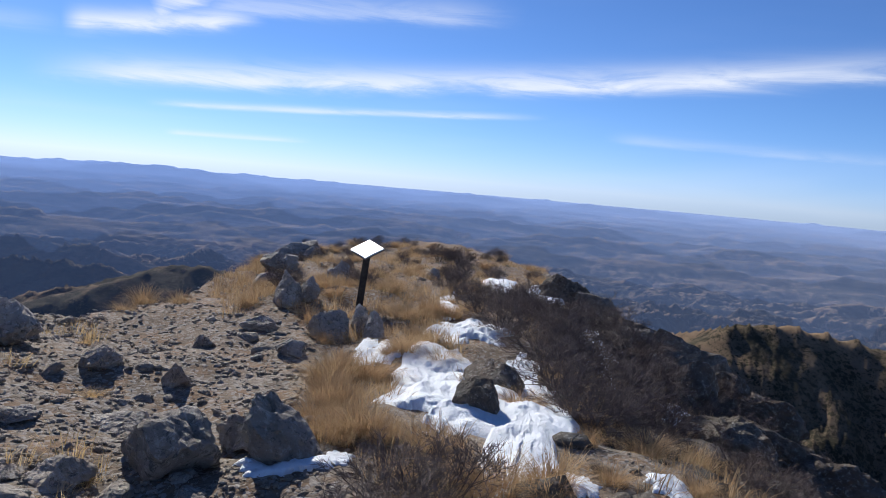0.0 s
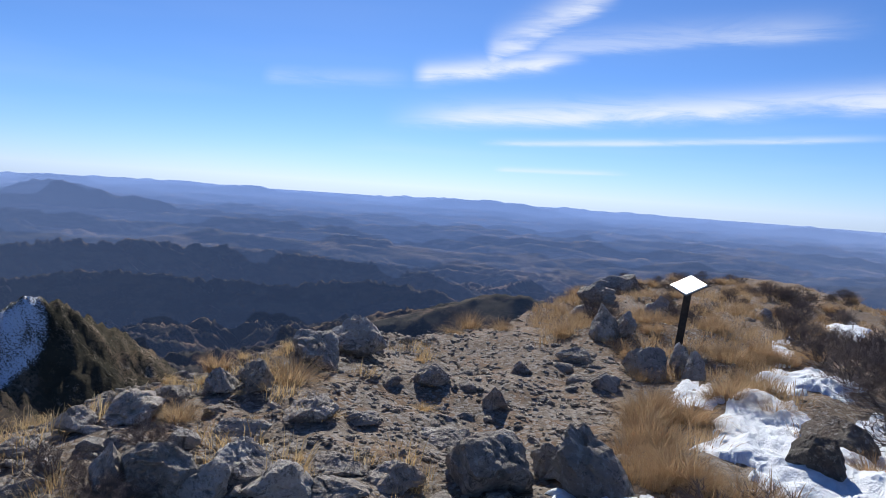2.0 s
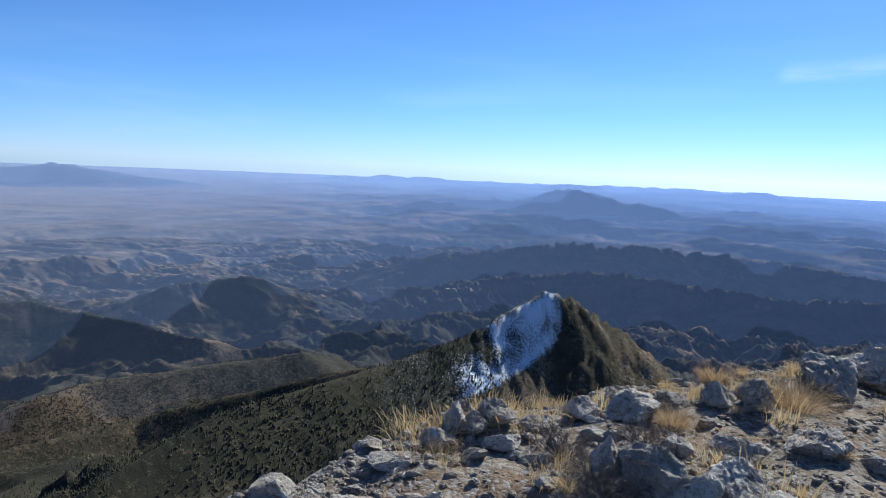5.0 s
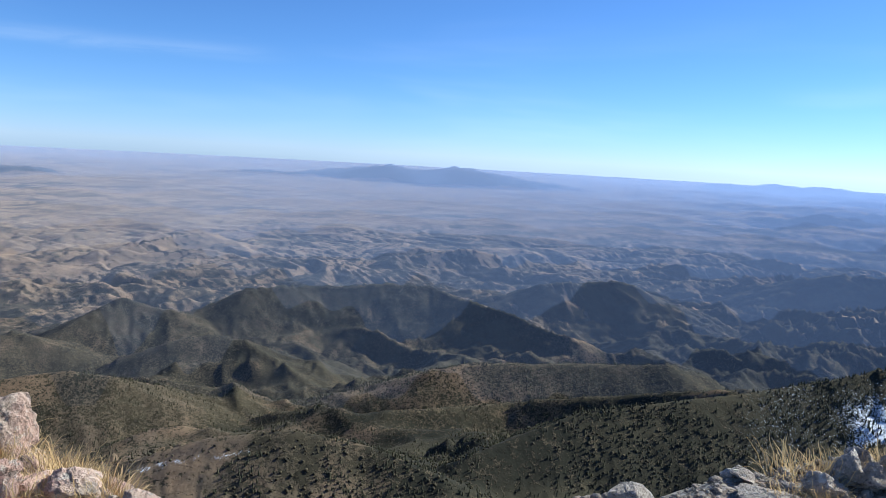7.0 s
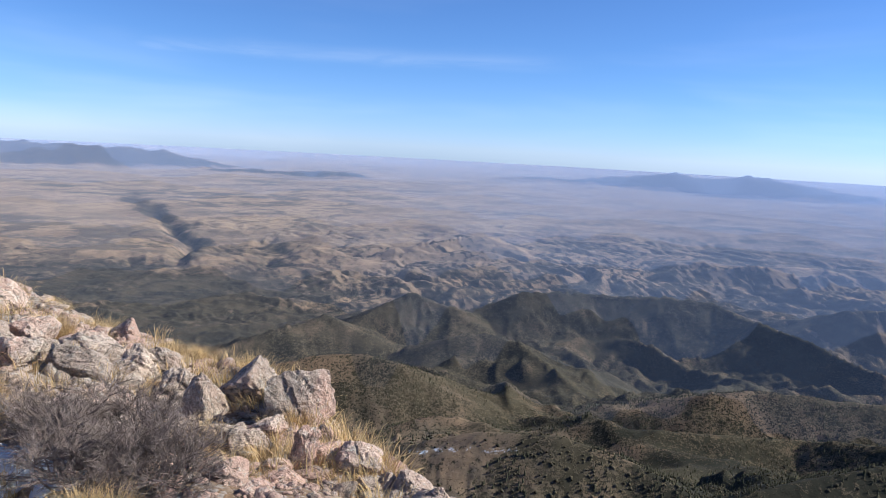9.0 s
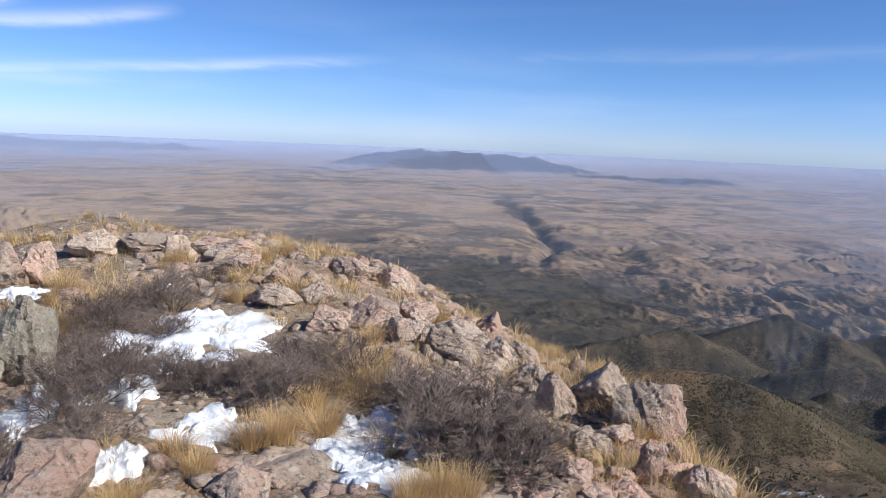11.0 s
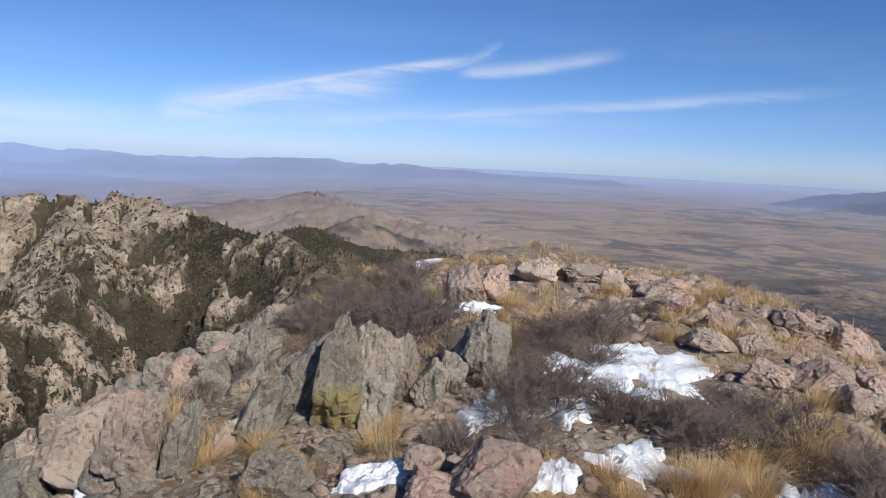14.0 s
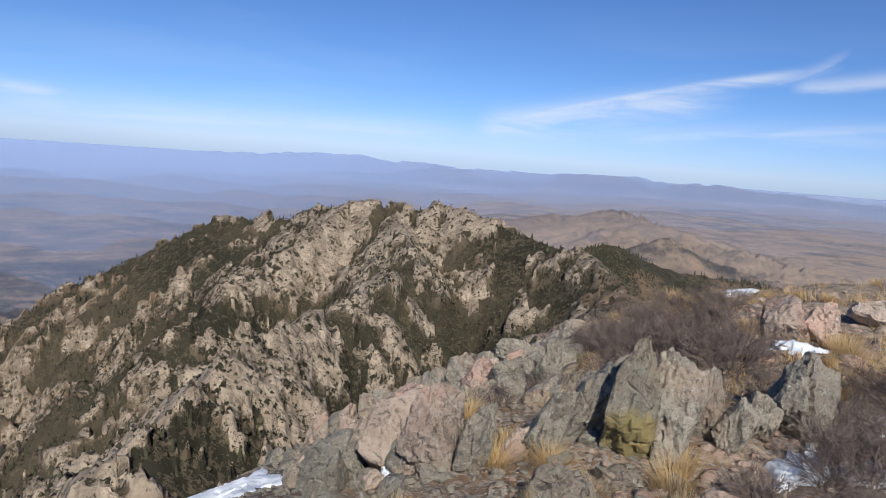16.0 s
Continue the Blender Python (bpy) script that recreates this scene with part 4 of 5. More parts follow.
SNOW_NORTH = ((160.6, 6.1, 0.98, 1.5), (166.4, 5.7, 0.75, 1.2), (148.2, 3.75, 0.56, 1.2), (161.3, 4.1, 0.36, 0.5), (168.0, 3.45, 0.32, 0.24), (174.0, 4.5, 0.3, 0.75), (157.6, 3.92, 0.2, 0.16), (182.8, 3.6, 0.42, 0.34), (162.9, 3.75, 0.3, 0.36),
        (165.2, 8.1, 0.36, 0.7), (168.2, 4.9, 0.5, 1.0), (179.2, 14.6, 0.9, 1.0), (217.5, 6.9, 1.1, 1.6), (205.2, 4.5, 0.15, 0.2), (203.3, 7.8, 0.12, 0.4), (173.2, 4.6, 0.2, 0.8), (174.5, 8.2, 0.6, 0.85), (145.8, 3.9, 0.5, 0.7), (147.0, 3.35, 0.5, 0.6), (213.6, 6.2, 0.5, 0.7), (221.5, 6.4, 0.7, 1.0))


def bare(x, y, grow=1.0):
    """True where no snow lies."""
    ok = np.ones(np.shape(x), bool)
    for az, r, w, d in SNOW_SOUTH + SNOW_NORTH:
        s, c = math.sin(radians(az)), math.cos(radians(az))
        px, py = (x + r * s) * c + (y - r * c) * s, -(x + r * s) * s + (y - r * c) * c
        ok &= (px / (grow * w / 2)) ** 2 + (py / (grow * d / 2)) ** 2 > 1
    return ok


# heading, distance, width, height, lean
GREY = "weathered grey limestone boulder on the gravel summit"
for i, (az, r, w, h, lean) in enumerate((
        (48.6, 3.77, 0.27, 0.31, 4), (45.6, 3.63, 0.38, 0.39, 8), (39.5, 3.77, 0.32, 0.24, 0), (37, 3.53, 0.37, 0.3, -6), (42.6, 3.54, 0.24, 0.27, 10), (31.9, 3.53, 0.33, 0.17, 0), (19.7, 3.87, 0.52, 0.45, -4),
        (34.5, 4.72, 0.35, 0.22, 0), (31, 6.8, 0.52, 0.45, 0), (34.2, 6.31, 0.44, 0.37, 14), (41.6, 5.34, 0.25, 0.23, -8), (39.1, 5.42, 0.19, 0.19, 0), (47.9, 4.74, 0.38, 0.26, -14), (11.5, 8.86, 0.37, 0.49, -10),
        (10, 9.04, 0.29, 0.37, 14), (8.1, 7.46, 0.42, 0.35, 0), (5.5, 7.79, 0.22, 0.37, 8), (62.1, 4.33, 0.2, 0.24, 0), (11.2, 3.97, 0.4, 0.51, -20))):
    boulder(az, r, w * 1.1, stand(h, w, r), GREY_STONE, 100 + i, GREY, "boulders on the south side", lean, cuts=5, wear=0.08, taper=0.42, deep=1.1, skew=0.45, corners=17)
for i, (az, r, w, h, lean) in enumerate((
        (31.9, 3.95, 0.33, 0.15, 0), (27.1, 3.8, 0.33, 0.2, 0), (24.7, 6.08, 0.32, 0.23, 0), (19.5, 5.76, 0.2, 0.22, 0), (23.7, 4.89, 0.41, 0.15, 0), (11.9, 13.6, 0.53, 0.33, 0), (14.9, 4.31, 0.21, 0.24, 0),
        (44.4, 4.27, 0.21, 0.13, -10), (51.8, 4.69, 0.27, 0.2, 0), (60.4, 4.32, 0.19, 0.19, 0), (59, 4.93, 0.16, 0.13, 0), (17.6, 7.34, 0.21, 0.14, 0), (7.5, 12.28, 0.29, 0.38, 0), (13.4, 7.83, 0.4, 0.2, 0),
        (30.1, 4.83, 0.27, 0.12, 0), (38.6, 5.31, 0.21, 0.26, 0), (11, 6.97, 0.27, 0.19, 0), (13, 4.16, 0.27, 0.21, 0))):
    boulder(az, r, w * 1.1, stand(h, w, r), GREY_STONE, 140 + i, "low grey broken rock half sunk in gravel", "boulders on the south side", lean, name="rock", taper=0.4, wear=0.07, skew=0.45)
for i, (az, r, w, h, lean) in enumerate((
        (-4.3, 4.9, 0.36, 0.30, -14), (-5.7, 5.8, 0.56, 0.3, 6), (-17.9, 8.96, 0.85, 0.35, 10), (-22.5, 6.94, 0.8, 0.3, 0), (-26.7, 5.5, 0.7, 0.16, 0), (-21.9, 6.0, 0.55, 0.14, 0), (-12.0, 12.4, 0.8, 0.3, 0),
        (-9.4, 15.8, 0.75, 0.3, 0), (0.2, 13.0, 0.36, 0.25, 0), (7.7, 12.3, 0.42, 0.3, 0), (11.3, 15.5, 0.9, 0.5, 0), (13.2, 12.4, 0.5, 0.34, 0), (10.2, 17.0, 0.8, 0.5, 0), (12.6, 13.6, 0.6, 0.4, 8), (4.4, 7.6, 0.26, 0.36, 0), (-14.5, 9.1, 0.55, 0.3, 0), (-6.3, 12.2, 0.42, 0.3, 0),
        (-24.5, 8.4, 0.9, 0.25, 12), (-28.5, 8.0, 0.9, 0.25, 0), (-20.5, 11.0, 0.9, 0.3, 0), (-26.5, 10.5, 0.9, 0.3, 0))):
    # dark stone west of heading -2: brown rocks in snow, painted shade beyond
    boulder(az, r, w, h * 0.85, DARK_SHADED_CRAG if az < -2 else GREY_STONE, 170 + i, "rock standing out of snow and shrubs, darker westwards with painted shade", "rocks on the shaded slope", lean)
for i, (az, r, w, h, lean) in enumerate((
        (-10.5, 13.6, 0.7, 0.34, 8), (-13.0, 12.6, 0.8, 0.36, -6), (-15.6, 11.4, 0.8, 0.4, 10), (-17.8, 10.4, 0.9, 0.4, 5), (-20.4, 9.8, 0.9, 0.38, -8), (-22.6, 8.8, 0.9, 0.4, 8), (-25.0, 8.4, 0.9, 0.36, 0), (-27.6, 7.8, 0.9, 0.34, 10), (-30.0, 7.6, 0.9, 0.32, -6),
        (-19.6, 8.0, 0.7, 0.36, 6), (-23.8, 7.0, 0.7, 0.3, -4), (-28.0, 9.8, 1.0, 0.3, 12), (-24.0, 10.6, 0.9, 0.3, -8))):
    # shade of the steep slope comes from the darker stone colour
    boulder(az, r, w * 1.45, h * 1.5, DARK_SHADED_CRAG, 400 + i, "craggy rock on the steep slope, shade painted into its colour", "rocks on the shaded slope", lean, 17, deep=0.5, sink=0.5, cuts=5, corners=13, wear=0.07, taper=0.12)
for i, (az, r, w, h, lean) in enumerate((
        (76.6, 3.3, 0.24, 0.26, 14), (73.5, 3.48, 0.17, 0.16, 0), (70.1, 3.72, 0.14, 0.1, 0), (63.1, 4.18, 0.28, 0.2, 0), (61.2, 4.56, 0.2, 0.18, 0), (58.5, 4.42, 0.32, 0.28, 0), (57.9, 4.2, 0.25, 0.17, 0), (45.5, 5.24, 0.48, 0.25, 0),
        (40.1, 4.34, 0.5, 0.24, 0), (39.2, 5.78, 0.32, 0.25, 0), (64.9, 3.46, 0.22, 0.1, 0), (50.6, 4.44, 0.19, 0.11, 0), (70.2, 3.4, 0.26, 0.1, 0), (55.0, 4.86, 0.2, 0.1, 0), (55.6, 4.08, 0.18, 0.09, 0), (67.2, 3.9, 0.3, 0.15, 0))):
    boulder(az, r, w * 0.9, h * (0.65 if az < 66 else 0.45), GREY_STONE, 200 + i, "pale grey broken rock on the eastern rim", "rocks on the eastern rim", lean, name="rock")
for i, (az, r, w, h, lean) in enumerate((
        (129.8, 5.14, 0.40, 0.36, 0), (125.7, 4.74, 0.44, 0.43, -4), (125.4, 4.0, 0.16, 0.28, 8), (121.0, 3.92, 0.34, 0.25, 0), (128.5, 4.5, 0.27, 0.2, 0), (123.7, 4.4, 0.2, 0.18, 0), (129.6, 4.3, 0.27, 0.2, 0), (116.2, 3.66, 0.22, 0.14, 0), (113.8, 3.46, 0.12, 0.13, 16),
        (133.2, 5.0, 0.32, 0.34, 0), (136.3, 6.2, 0.32, 0.25, 0), (131.2, 3.55, 0.2, 0.15, 0), (118.6, 3.7, 0.3, 0.16, 0), (127.0, 3.72, 0.24, 0.13, 0), (131.9, 4.4, 0.3, 0.2, 0), (134.6, 5.5, 0.34, 0.26, 0), (139.2, 7.6, 0.3, 0.27, 10), (123.4, 4.05, 0.26, 0.16, 0))):
    boulder(az, r, w * 1.1, stand(h, w, r), PINK_STONE, 230 + i, "sunlit pink and buff rock on the rim", "pink rocks on the north-east rim", lean, wear=0.06, skew=0.42)
for i, (az, r, w, h, lean) in enumerate((
        (150.3, 9.2, 0.62, 0.36, 0), (146.9, 9.1, 0.46, 0.36, 0), (148.7, 6.2, 0.5, 0.34, -6), (145.4, 5.85, 0.42, 0.27, 0), (141.6, 6.5, 0.55, 0.3, 0), (142.1, 5.6, 0.42, 0.27, 6), (138.4, 6.1, 0.38, 0.29, 0), (144.8, 6.9, 0.4, 0.28, 0), (152.2, 6.05, 0.34, 0.25, 8),
        (156.4, 6.8, 0.5, 0.24, 0), (161.4, 9.9, 0.6, 0.26, 0), (163.6, 9.9, 0.43, 0.31, -8), (160.0, 9.6, 0.6, 0.26, 0), (159.2, 8.5, 0.46, 0.28, 0), (156.0, 7.6, 0.34, 0.28, 10), (153.3, 6.9, 0.34, 0.27, 0), (169.4, 10.4, 0.74, 0.42, 6), (165.6, 10.3, 0.8, 0.34, 0))):
    boulder(az, r, w * 1.12, stand(h, w, r), PINK_STONE, 260 + i, "pinkish lichen-spotted rock among grass and rubble", "pink rocks on the north side", lean, wear=0.06, skew=0.42)
for i, (az, r, w, h, lean) in enumerate((
        (172.9, 3.1, 0.42, 0.38, 0), (177.4, 3.15, 0.33, 0.21, 0), (158.8, 2.97, 0.28, 0.22, 0), (154.9, 3.2, 0.4, 0.18, 0), (164.9, 3.0, 0.2, 0.12, 0), (156.9, 3.3, 0.34, 0.14, 0), (178.6, 3.5, 0.24, 0.2, 0), (191.3, 3.6, 0.36, 0.24, 0), (151.8, 3.2, 0.2, 0.1, 0), (171.0, 7.5, 0.26, 0.16, 0))):
    boulder(az, r, w * 1.08, stand(h, w, r), PINK_STONE, 282 + i, "pink broken boulder beside snow and grass", "pink rocks on the north side", lean, wear=0.05, skew=0.42)
for i, (az, r, w, h, lean) in enumerate((
        (186.0, 4.2, 0.27, 0.74, 7), (182.5, 4.36, 0.31, 0.62, 4), (178.5, 4.52, 0.21, 0.34, 5), (174.3, 5.05, 0.38, 0.58, 4), (189.3, 4.45, 0.26, 0.50, 22), (192.2, 4.4, 0.2, 0.42, 24), (184.4, 4.5, 0.16, 0.5, 8), (180.6, 4.6, 0.2, 0.46, 6), (187.7, 4.6, 0.22, 0.56, 18), (176.6, 4.9, 0.2, 0.3, 0), (188.9, 5.1, 0.28, 0.34, 22))):
    boulder(az, r, w * 1.2, h * 1.05, YELLOW_STONE if i == 0 else LICHEN_STONE, 300 + i, "upright rock fin with yellow lichen at its foot" if i == 0 else "upright grey-green lichened rock fin on the edge", "rock fins on the north-west edge", lean, deep=1.2, taper=0.2, wear=0.085, corners=15, skew=0.3, cuts=5, name="rock_fin")
for i, (az, r, w, h, lean) in enumerate((
        (175.5, 8.72, 0.5, 0.52, -4), (173.0, 9.0, 0.46, 0.48, 8), (192.5, 6.93, 0.3, 0.52, 4), (190.6, 9.1, 0.4, 0.36, 0), (202.6, 8.7, 0.36, 0.28, 0), (195.4, 6.7, 0.42, 0.42, 8), (198.9, 7.3, 0.48, 0.5, 6), (201.8, 4.3, 0.4, 0.58, 8), (198.2, 4.2, 0.2, 0.46, 14), (191.4, 3.54, 0.33, 0.27, 0),
        (198.1, 4.7, 0.22, 0.4, 14), (197.3, 7.0, 0.5, 0.46, 0), (193.6, 7.8, 0.26, 0.38, 6), (204.0, 4.6, 0.6, 0.54, 6), (208.9, 4.7, 0.34, 0.32, 0), (210.4, 4.4, 0.32, 0.32, 0), (195.4, 9.1, 0.5, 0.32, 0), (203.2, 6.3, 0.44, 0.32, 0), (206.6, 5.2, 0.4, 0.36, 10))):
    boulder(az, r, w * 1.05, h, PINK_STONE if i in (0, 1, 7, 11, 13, 17) else LICHEN_STONE, 330 + i, "blocky buff and grey lichened rock on the steep edge", "rock fins on the north-west edge", lean, deep=1.0, taper=0.22, wear=0.08, corners=15, cuts=5, name="rock_fin", skew=0.34)


def soup(name, shapes, spots, mat):
    """Many small pieces joined into one mesh: shapes are (verts, tris), spots are (shape, 4 x 4 matrices as rows)."""
    verts, tris, base = [], [], 0
    for which, mats in spots:
        v, t = shapes[which]
        out = np.einsum("nij,vj->nvi", mats[:, :3, :3], v) + mats[:, None, :3, 3]
        n = len(mats)
        verts.append(out.reshape(-1, 3))
        tris.append((t[None] + (base + np.arange(n) * len(v))[:, None, None]).reshape(-1, 3))
        base += n * len(v)
    verts, tris = np.concatenate(verts), np.concatenate(tris)
    me = bpy.data.meshes.new(name)
    me.vertices.add(len(verts))
    me.vertices.foreach_set("co", verts.reshape(-1).astype(np.float32))
    me.loops.add(tris.size)
    me.loops.foreach_set("vertex_index", tris.reshape(-1).astype(np.int32))
    me.polygons.add(len(tris))
    me.polygons.foreach_set("loop_start", np.arange(0, tris.size, 3, dtype=np.int32))
    me.update(calc_edges=True)
    me.materials.append(mat)
    return new(name, me)


def arrays(bm):
    bmesh.ops.triangulate(bm, faces=bm.faces[:])
    bm.verts.ensure_lookup_table()
    out = np.array([v.co[:] for v in bm.verts]), np.array([[v.index for v in f.verts] for f in bm.faces])
    bm.free()
    return out


def turns(rng, n, tilt=0.5):
    """n random turns about all axes."""
    a, b, c = rng.uniform(0, 2 * np.pi, n), rng.normal(0, tilt, n), rng.normal(0, tilt, n)
    ca, sa, cb, sb, cc, sc = np.cos(a), np.sin(a), np.cos(b), np.sin(b), np.cos(c), np.sin(c)
    o, e = np.zeros(n), np.ones(n)
    rz = np.stack([np.stack([ca, -sa, o], -1), np.stack([sa, ca, o], -1), np.stack([o, o, e], -1)], 1)
    ry = np.stack([np.stack([cb, o, sb], -1), np.stack([o, e, o], -1), np.stack([-sb, o, cb], -1)], 1)
    rx = np.stack([np.stack([e, o, o], -1), np.stack([o, cc, -sc], -1), np.stack([o, sc, cc], -1)], 1)
    return rz @ ry @ rx


def spread(rng, n, az0, az1, r0, r1, power=1.6):
    az, r = rng.uniform(az0, az1, n), r0 + (r1 - r0) * rng.uniform(0, 1, n) ** power
    rim = around(az, RIM, 1)
    r = np.minimum(r, rim * rng.uniform(0.85, 1.08, n))
    x, y = -r * np.sin(np.radians(az)), r * np.cos(np.radians(az))
    return x, y, summit(x, y)


def lay(rng, x, y, z, size, tilt=0.5, flat=1.0):
    m = np.zeros((len(x), 4, 4))
    m[:, :3, :3] = turns(rng, len(x), tilt) * size[:, None, None]
    m[:, :3, 3] = np.stack([x, y, z], -1)
    m[:, 3, 3] = 1
    return m


def gravel():
    rng = np.random.default_rng(4)
    shapes = [arrays(stone_shape(500 + i, (1.0, 0.75, 0.34), 10, 0)) for i in range(6)]
    for name, mat, label, zones in (
            ("gravel", CHIPS, "loose grey gravel and stone chips on the summit path", ((-35, 80, 1.6, 9, 16000, 0.006, 0.035), (8, 50, 2.2, 9.5, 9000, 0.01, 0.075), (5, 80, 2.4, 10, 1700, 0.03, 0.11), (-12, 45, 6, 20, 2000, 0.03, 0.13))),
            ("gravel", PINK_STONE, "loose pinkish rubble and stone chips", ((80, 200, 1.5, 8, 7000, 0.008, 0.07), (110, 190, 3, 14, 6500, 0.03, 0.17))),
            ("gravel", LICHEN_STONE, "lichened scree between the rock fins", ((182, 235, 2.0, 11, 5000, 0.02, 0.14),))):
        spots = []
        for az0, az1, r0, r1, n, small, large in zones:
            x, y, z = spread(rng, n, az0, az1, r0, r1, 1.2)
            ok = bare(x, y, 0.95)
            x, y, z, n = x[ok], y[ok], z[ok], int(ok.sum())
            size = small + (large - small) * rng.uniform(0, 1, n) ** 2.8
            m = lay(rng, x, y, z - 0.1 * size, size, 0.22)
            kind = rng.integers(0, 6, n)
            spots += [(i, m[kind == i]) for i in range(6)]
        tagged(soup(name, shapes, spots, mat), label, "gravel", kind="stuff")


gravel()


def fins():
    """Steeply tilted plates of rock along the north-west edge."""
    rng = np.random.default_rng(6)
    for i in range(110):
        az, r = rng.uniform(189, 214), rng.uniform(4.2, 9.5)
        if az < 193 and r < 5.4:
            r += 1.8
        r = min(r, float(around(np.array(az), RIM, 1)) * 0.98)
        w = rng.uniform(0.12, 0.32)
        if not bare(-r * math.sin(radians(az)), r * math.cos(radians(az)), 1.2):
            continue
        boulder(az, r, w, w * rng.uniform(0.7, 1.35), (LICHEN_STONE, LICHEN_STONE, LICHEN_STONE, PINK_STONE)[i % 4], 1000 + i, "tilted plate of grey lichened rock on the steep edge", "rock fins on the north-west edge",
                rng.uniform(10, 32), rng.uniform(-12, 6), deep=rng.uniform(0.8, 1.5), sink=0.35, cuts=3, name="rock_fin", corners=16, wear=0.085, taper=rng.uniform(0.05, 0.35), skew=0.36)


fins()


def scatter_rocks():
    """Fist- to foot-sized rocks: the near ones lie singly, those farther off are joined."""
    rng = np.random.default_rng(8)
    for mat, seed, near, zones, label, group, slant, large in (
            (GREY_STONE, 600, 5.6, ((8, 50, 3.0, 9, 150), (-10, 12, 8, 22, 120), (45, 70, 3.2, 5, 50)), "small angular grey rock on gravel", "small grey rocks", 0.25, 0.20),
            (PINK_STONE, 620, 4.9, ((112, 150, 3.2, 9, 200), (136, 166, 4.6, 13, 1000), (160, 182, 7.4, 14, 240)), "small angular pink rock on stony soil", "small pink rocks", 0.6, 0.26),
            (DARK_SHADED_CRAG, 660, 3.0, ((-34, -9, 3.6, 12, 260),), "angular rock on the slope, shade painted into its colour", "small dark rocks", 0.6, 0.32),
            (LICHEN_STONE, 640, 4.9, ((182, 215, 3.8, 10.5, 420),), "small tilted lichened rock", "small lichened rocks", 0.6, 0.28)):
        first, joined = [], []
        for i in range(6):
            bm = stone_shape(seed + i, (1.0, 0.7, 0.45), 11, 3, 0.06, None, 0.45)
            me = bpy.data.meshes.new("rock")
            bm.to_mesh(me)
            bm.free()
            me.materials.append(mat)
            first.append(me)
            joined.append(arrays(stone_shape(seed + 10 + i, (1.0, 0.7, 0.45), 11, 1, 0.05, None, 0.45)))
        rest = []
        for az0, az1, r0, r1, n in zones:
            xs, ys, zs = spread(rng, n, az0, az1, r0, r1, 1.0)
            ok = bare(xs, ys, 1.1) & ~((heading(xs, ys) > 151) & (heading(xs, ys) < 180) & (np.hypot(xs, ys) < 7.2))
            xs, ys, zs, n = xs[ok], ys[ok], zs[ok], int(ok.sum())
            size = 0.08 + large * rng.uniform(0, 1, n) ** 2.2
            far_off = np.hypot(xs, ys) > near
            kind = rng.integers(0, 6, n)
            m = lay(rng, xs, ys, zs - 0.2 * size, size, slant)
            rest += [(i, m[far_off & (kind == i)]) for i in range(6)]
            for x, y, z, s, i in zip(xs[~far_off], ys[~far_off], zs[~far_off], size[~far_off], kind[~far_off]):
                ob = new("rock", first[i])
                ob.matrix_world = Matrix.Translation((x, y, z - 0.18 * s)) @ Euler((rng.normal(0, slant), rng.normal(0, slant), rng.uniform(0, 6.3))).to_matrix().to_4x4() @ Matrix.Scale(s, 4)
                tagged(ob, label, "rock", group)
        tagged(soup("rubble", joined, rest, mat), "broken rock strewn over the summit ground", "rubble", kind="stuff")


scatter_rocks()


def blades(seed, count, length, spread_out, width=0.0028):
    """A clump of dry grass: curved, tapering blades."""
    rnd = random.Random(seed)
    bm = bmesh.new()
    for i in range(count):
        a = rnd.uniform(0, 2 * math.pi)
        out = Vector((math.cos(a), math.sin(a), 0))
        side = Vector((-out.y, out.x, 0))
        root = out * rnd.uniform(0, 0.13) + side * rnd.uniform(-0.06, 0.06)
        tall = length * rnd.uniform(0.45, 1.0)
        fan = spread_out * rnd.uniform(0.2, 1.0)
        w = width * rnd.uniform(0.7, 1.3)
        row = []
        for s in (0.0, 0.4, 0.75):
            c = root + out * (tall * fan * s ** 1.6) + Vector((0, 0, tall * (s - 0.45 * fan * s * s)))
            row.append((bm.verts.new(c - side * w * (1 - 0.7 * s)), bm.verts.new(c + side * w * (1 - 0.7 * s))))
        tip = bm.verts.new(root + out * tall * fan + Vector((0, 0, tall * (1 - 0.55 * fan))) + side * rnd.uniform(-0.03, 0.03))
        for (p, q), (u, v) in zip(row[:-1], row[1:]):
            bm.faces.new((p, q, v, u))
        bm.faces.new((row[-1][0], row[-1][1], tip))
    return bm


GOLD = blade_material("dry_grass", rgb(0.34, 0.215, 0.115), rgb(0.62, 0.465, 0.28), rgb(0.46, 0.29, 0.155))
STRAW = blade_material("straw_grass", rgb(0.50, 0.34, 0.16), rgb(0.76, 0.58, 0.33), rgb(0.60, 0.40, 0.19))


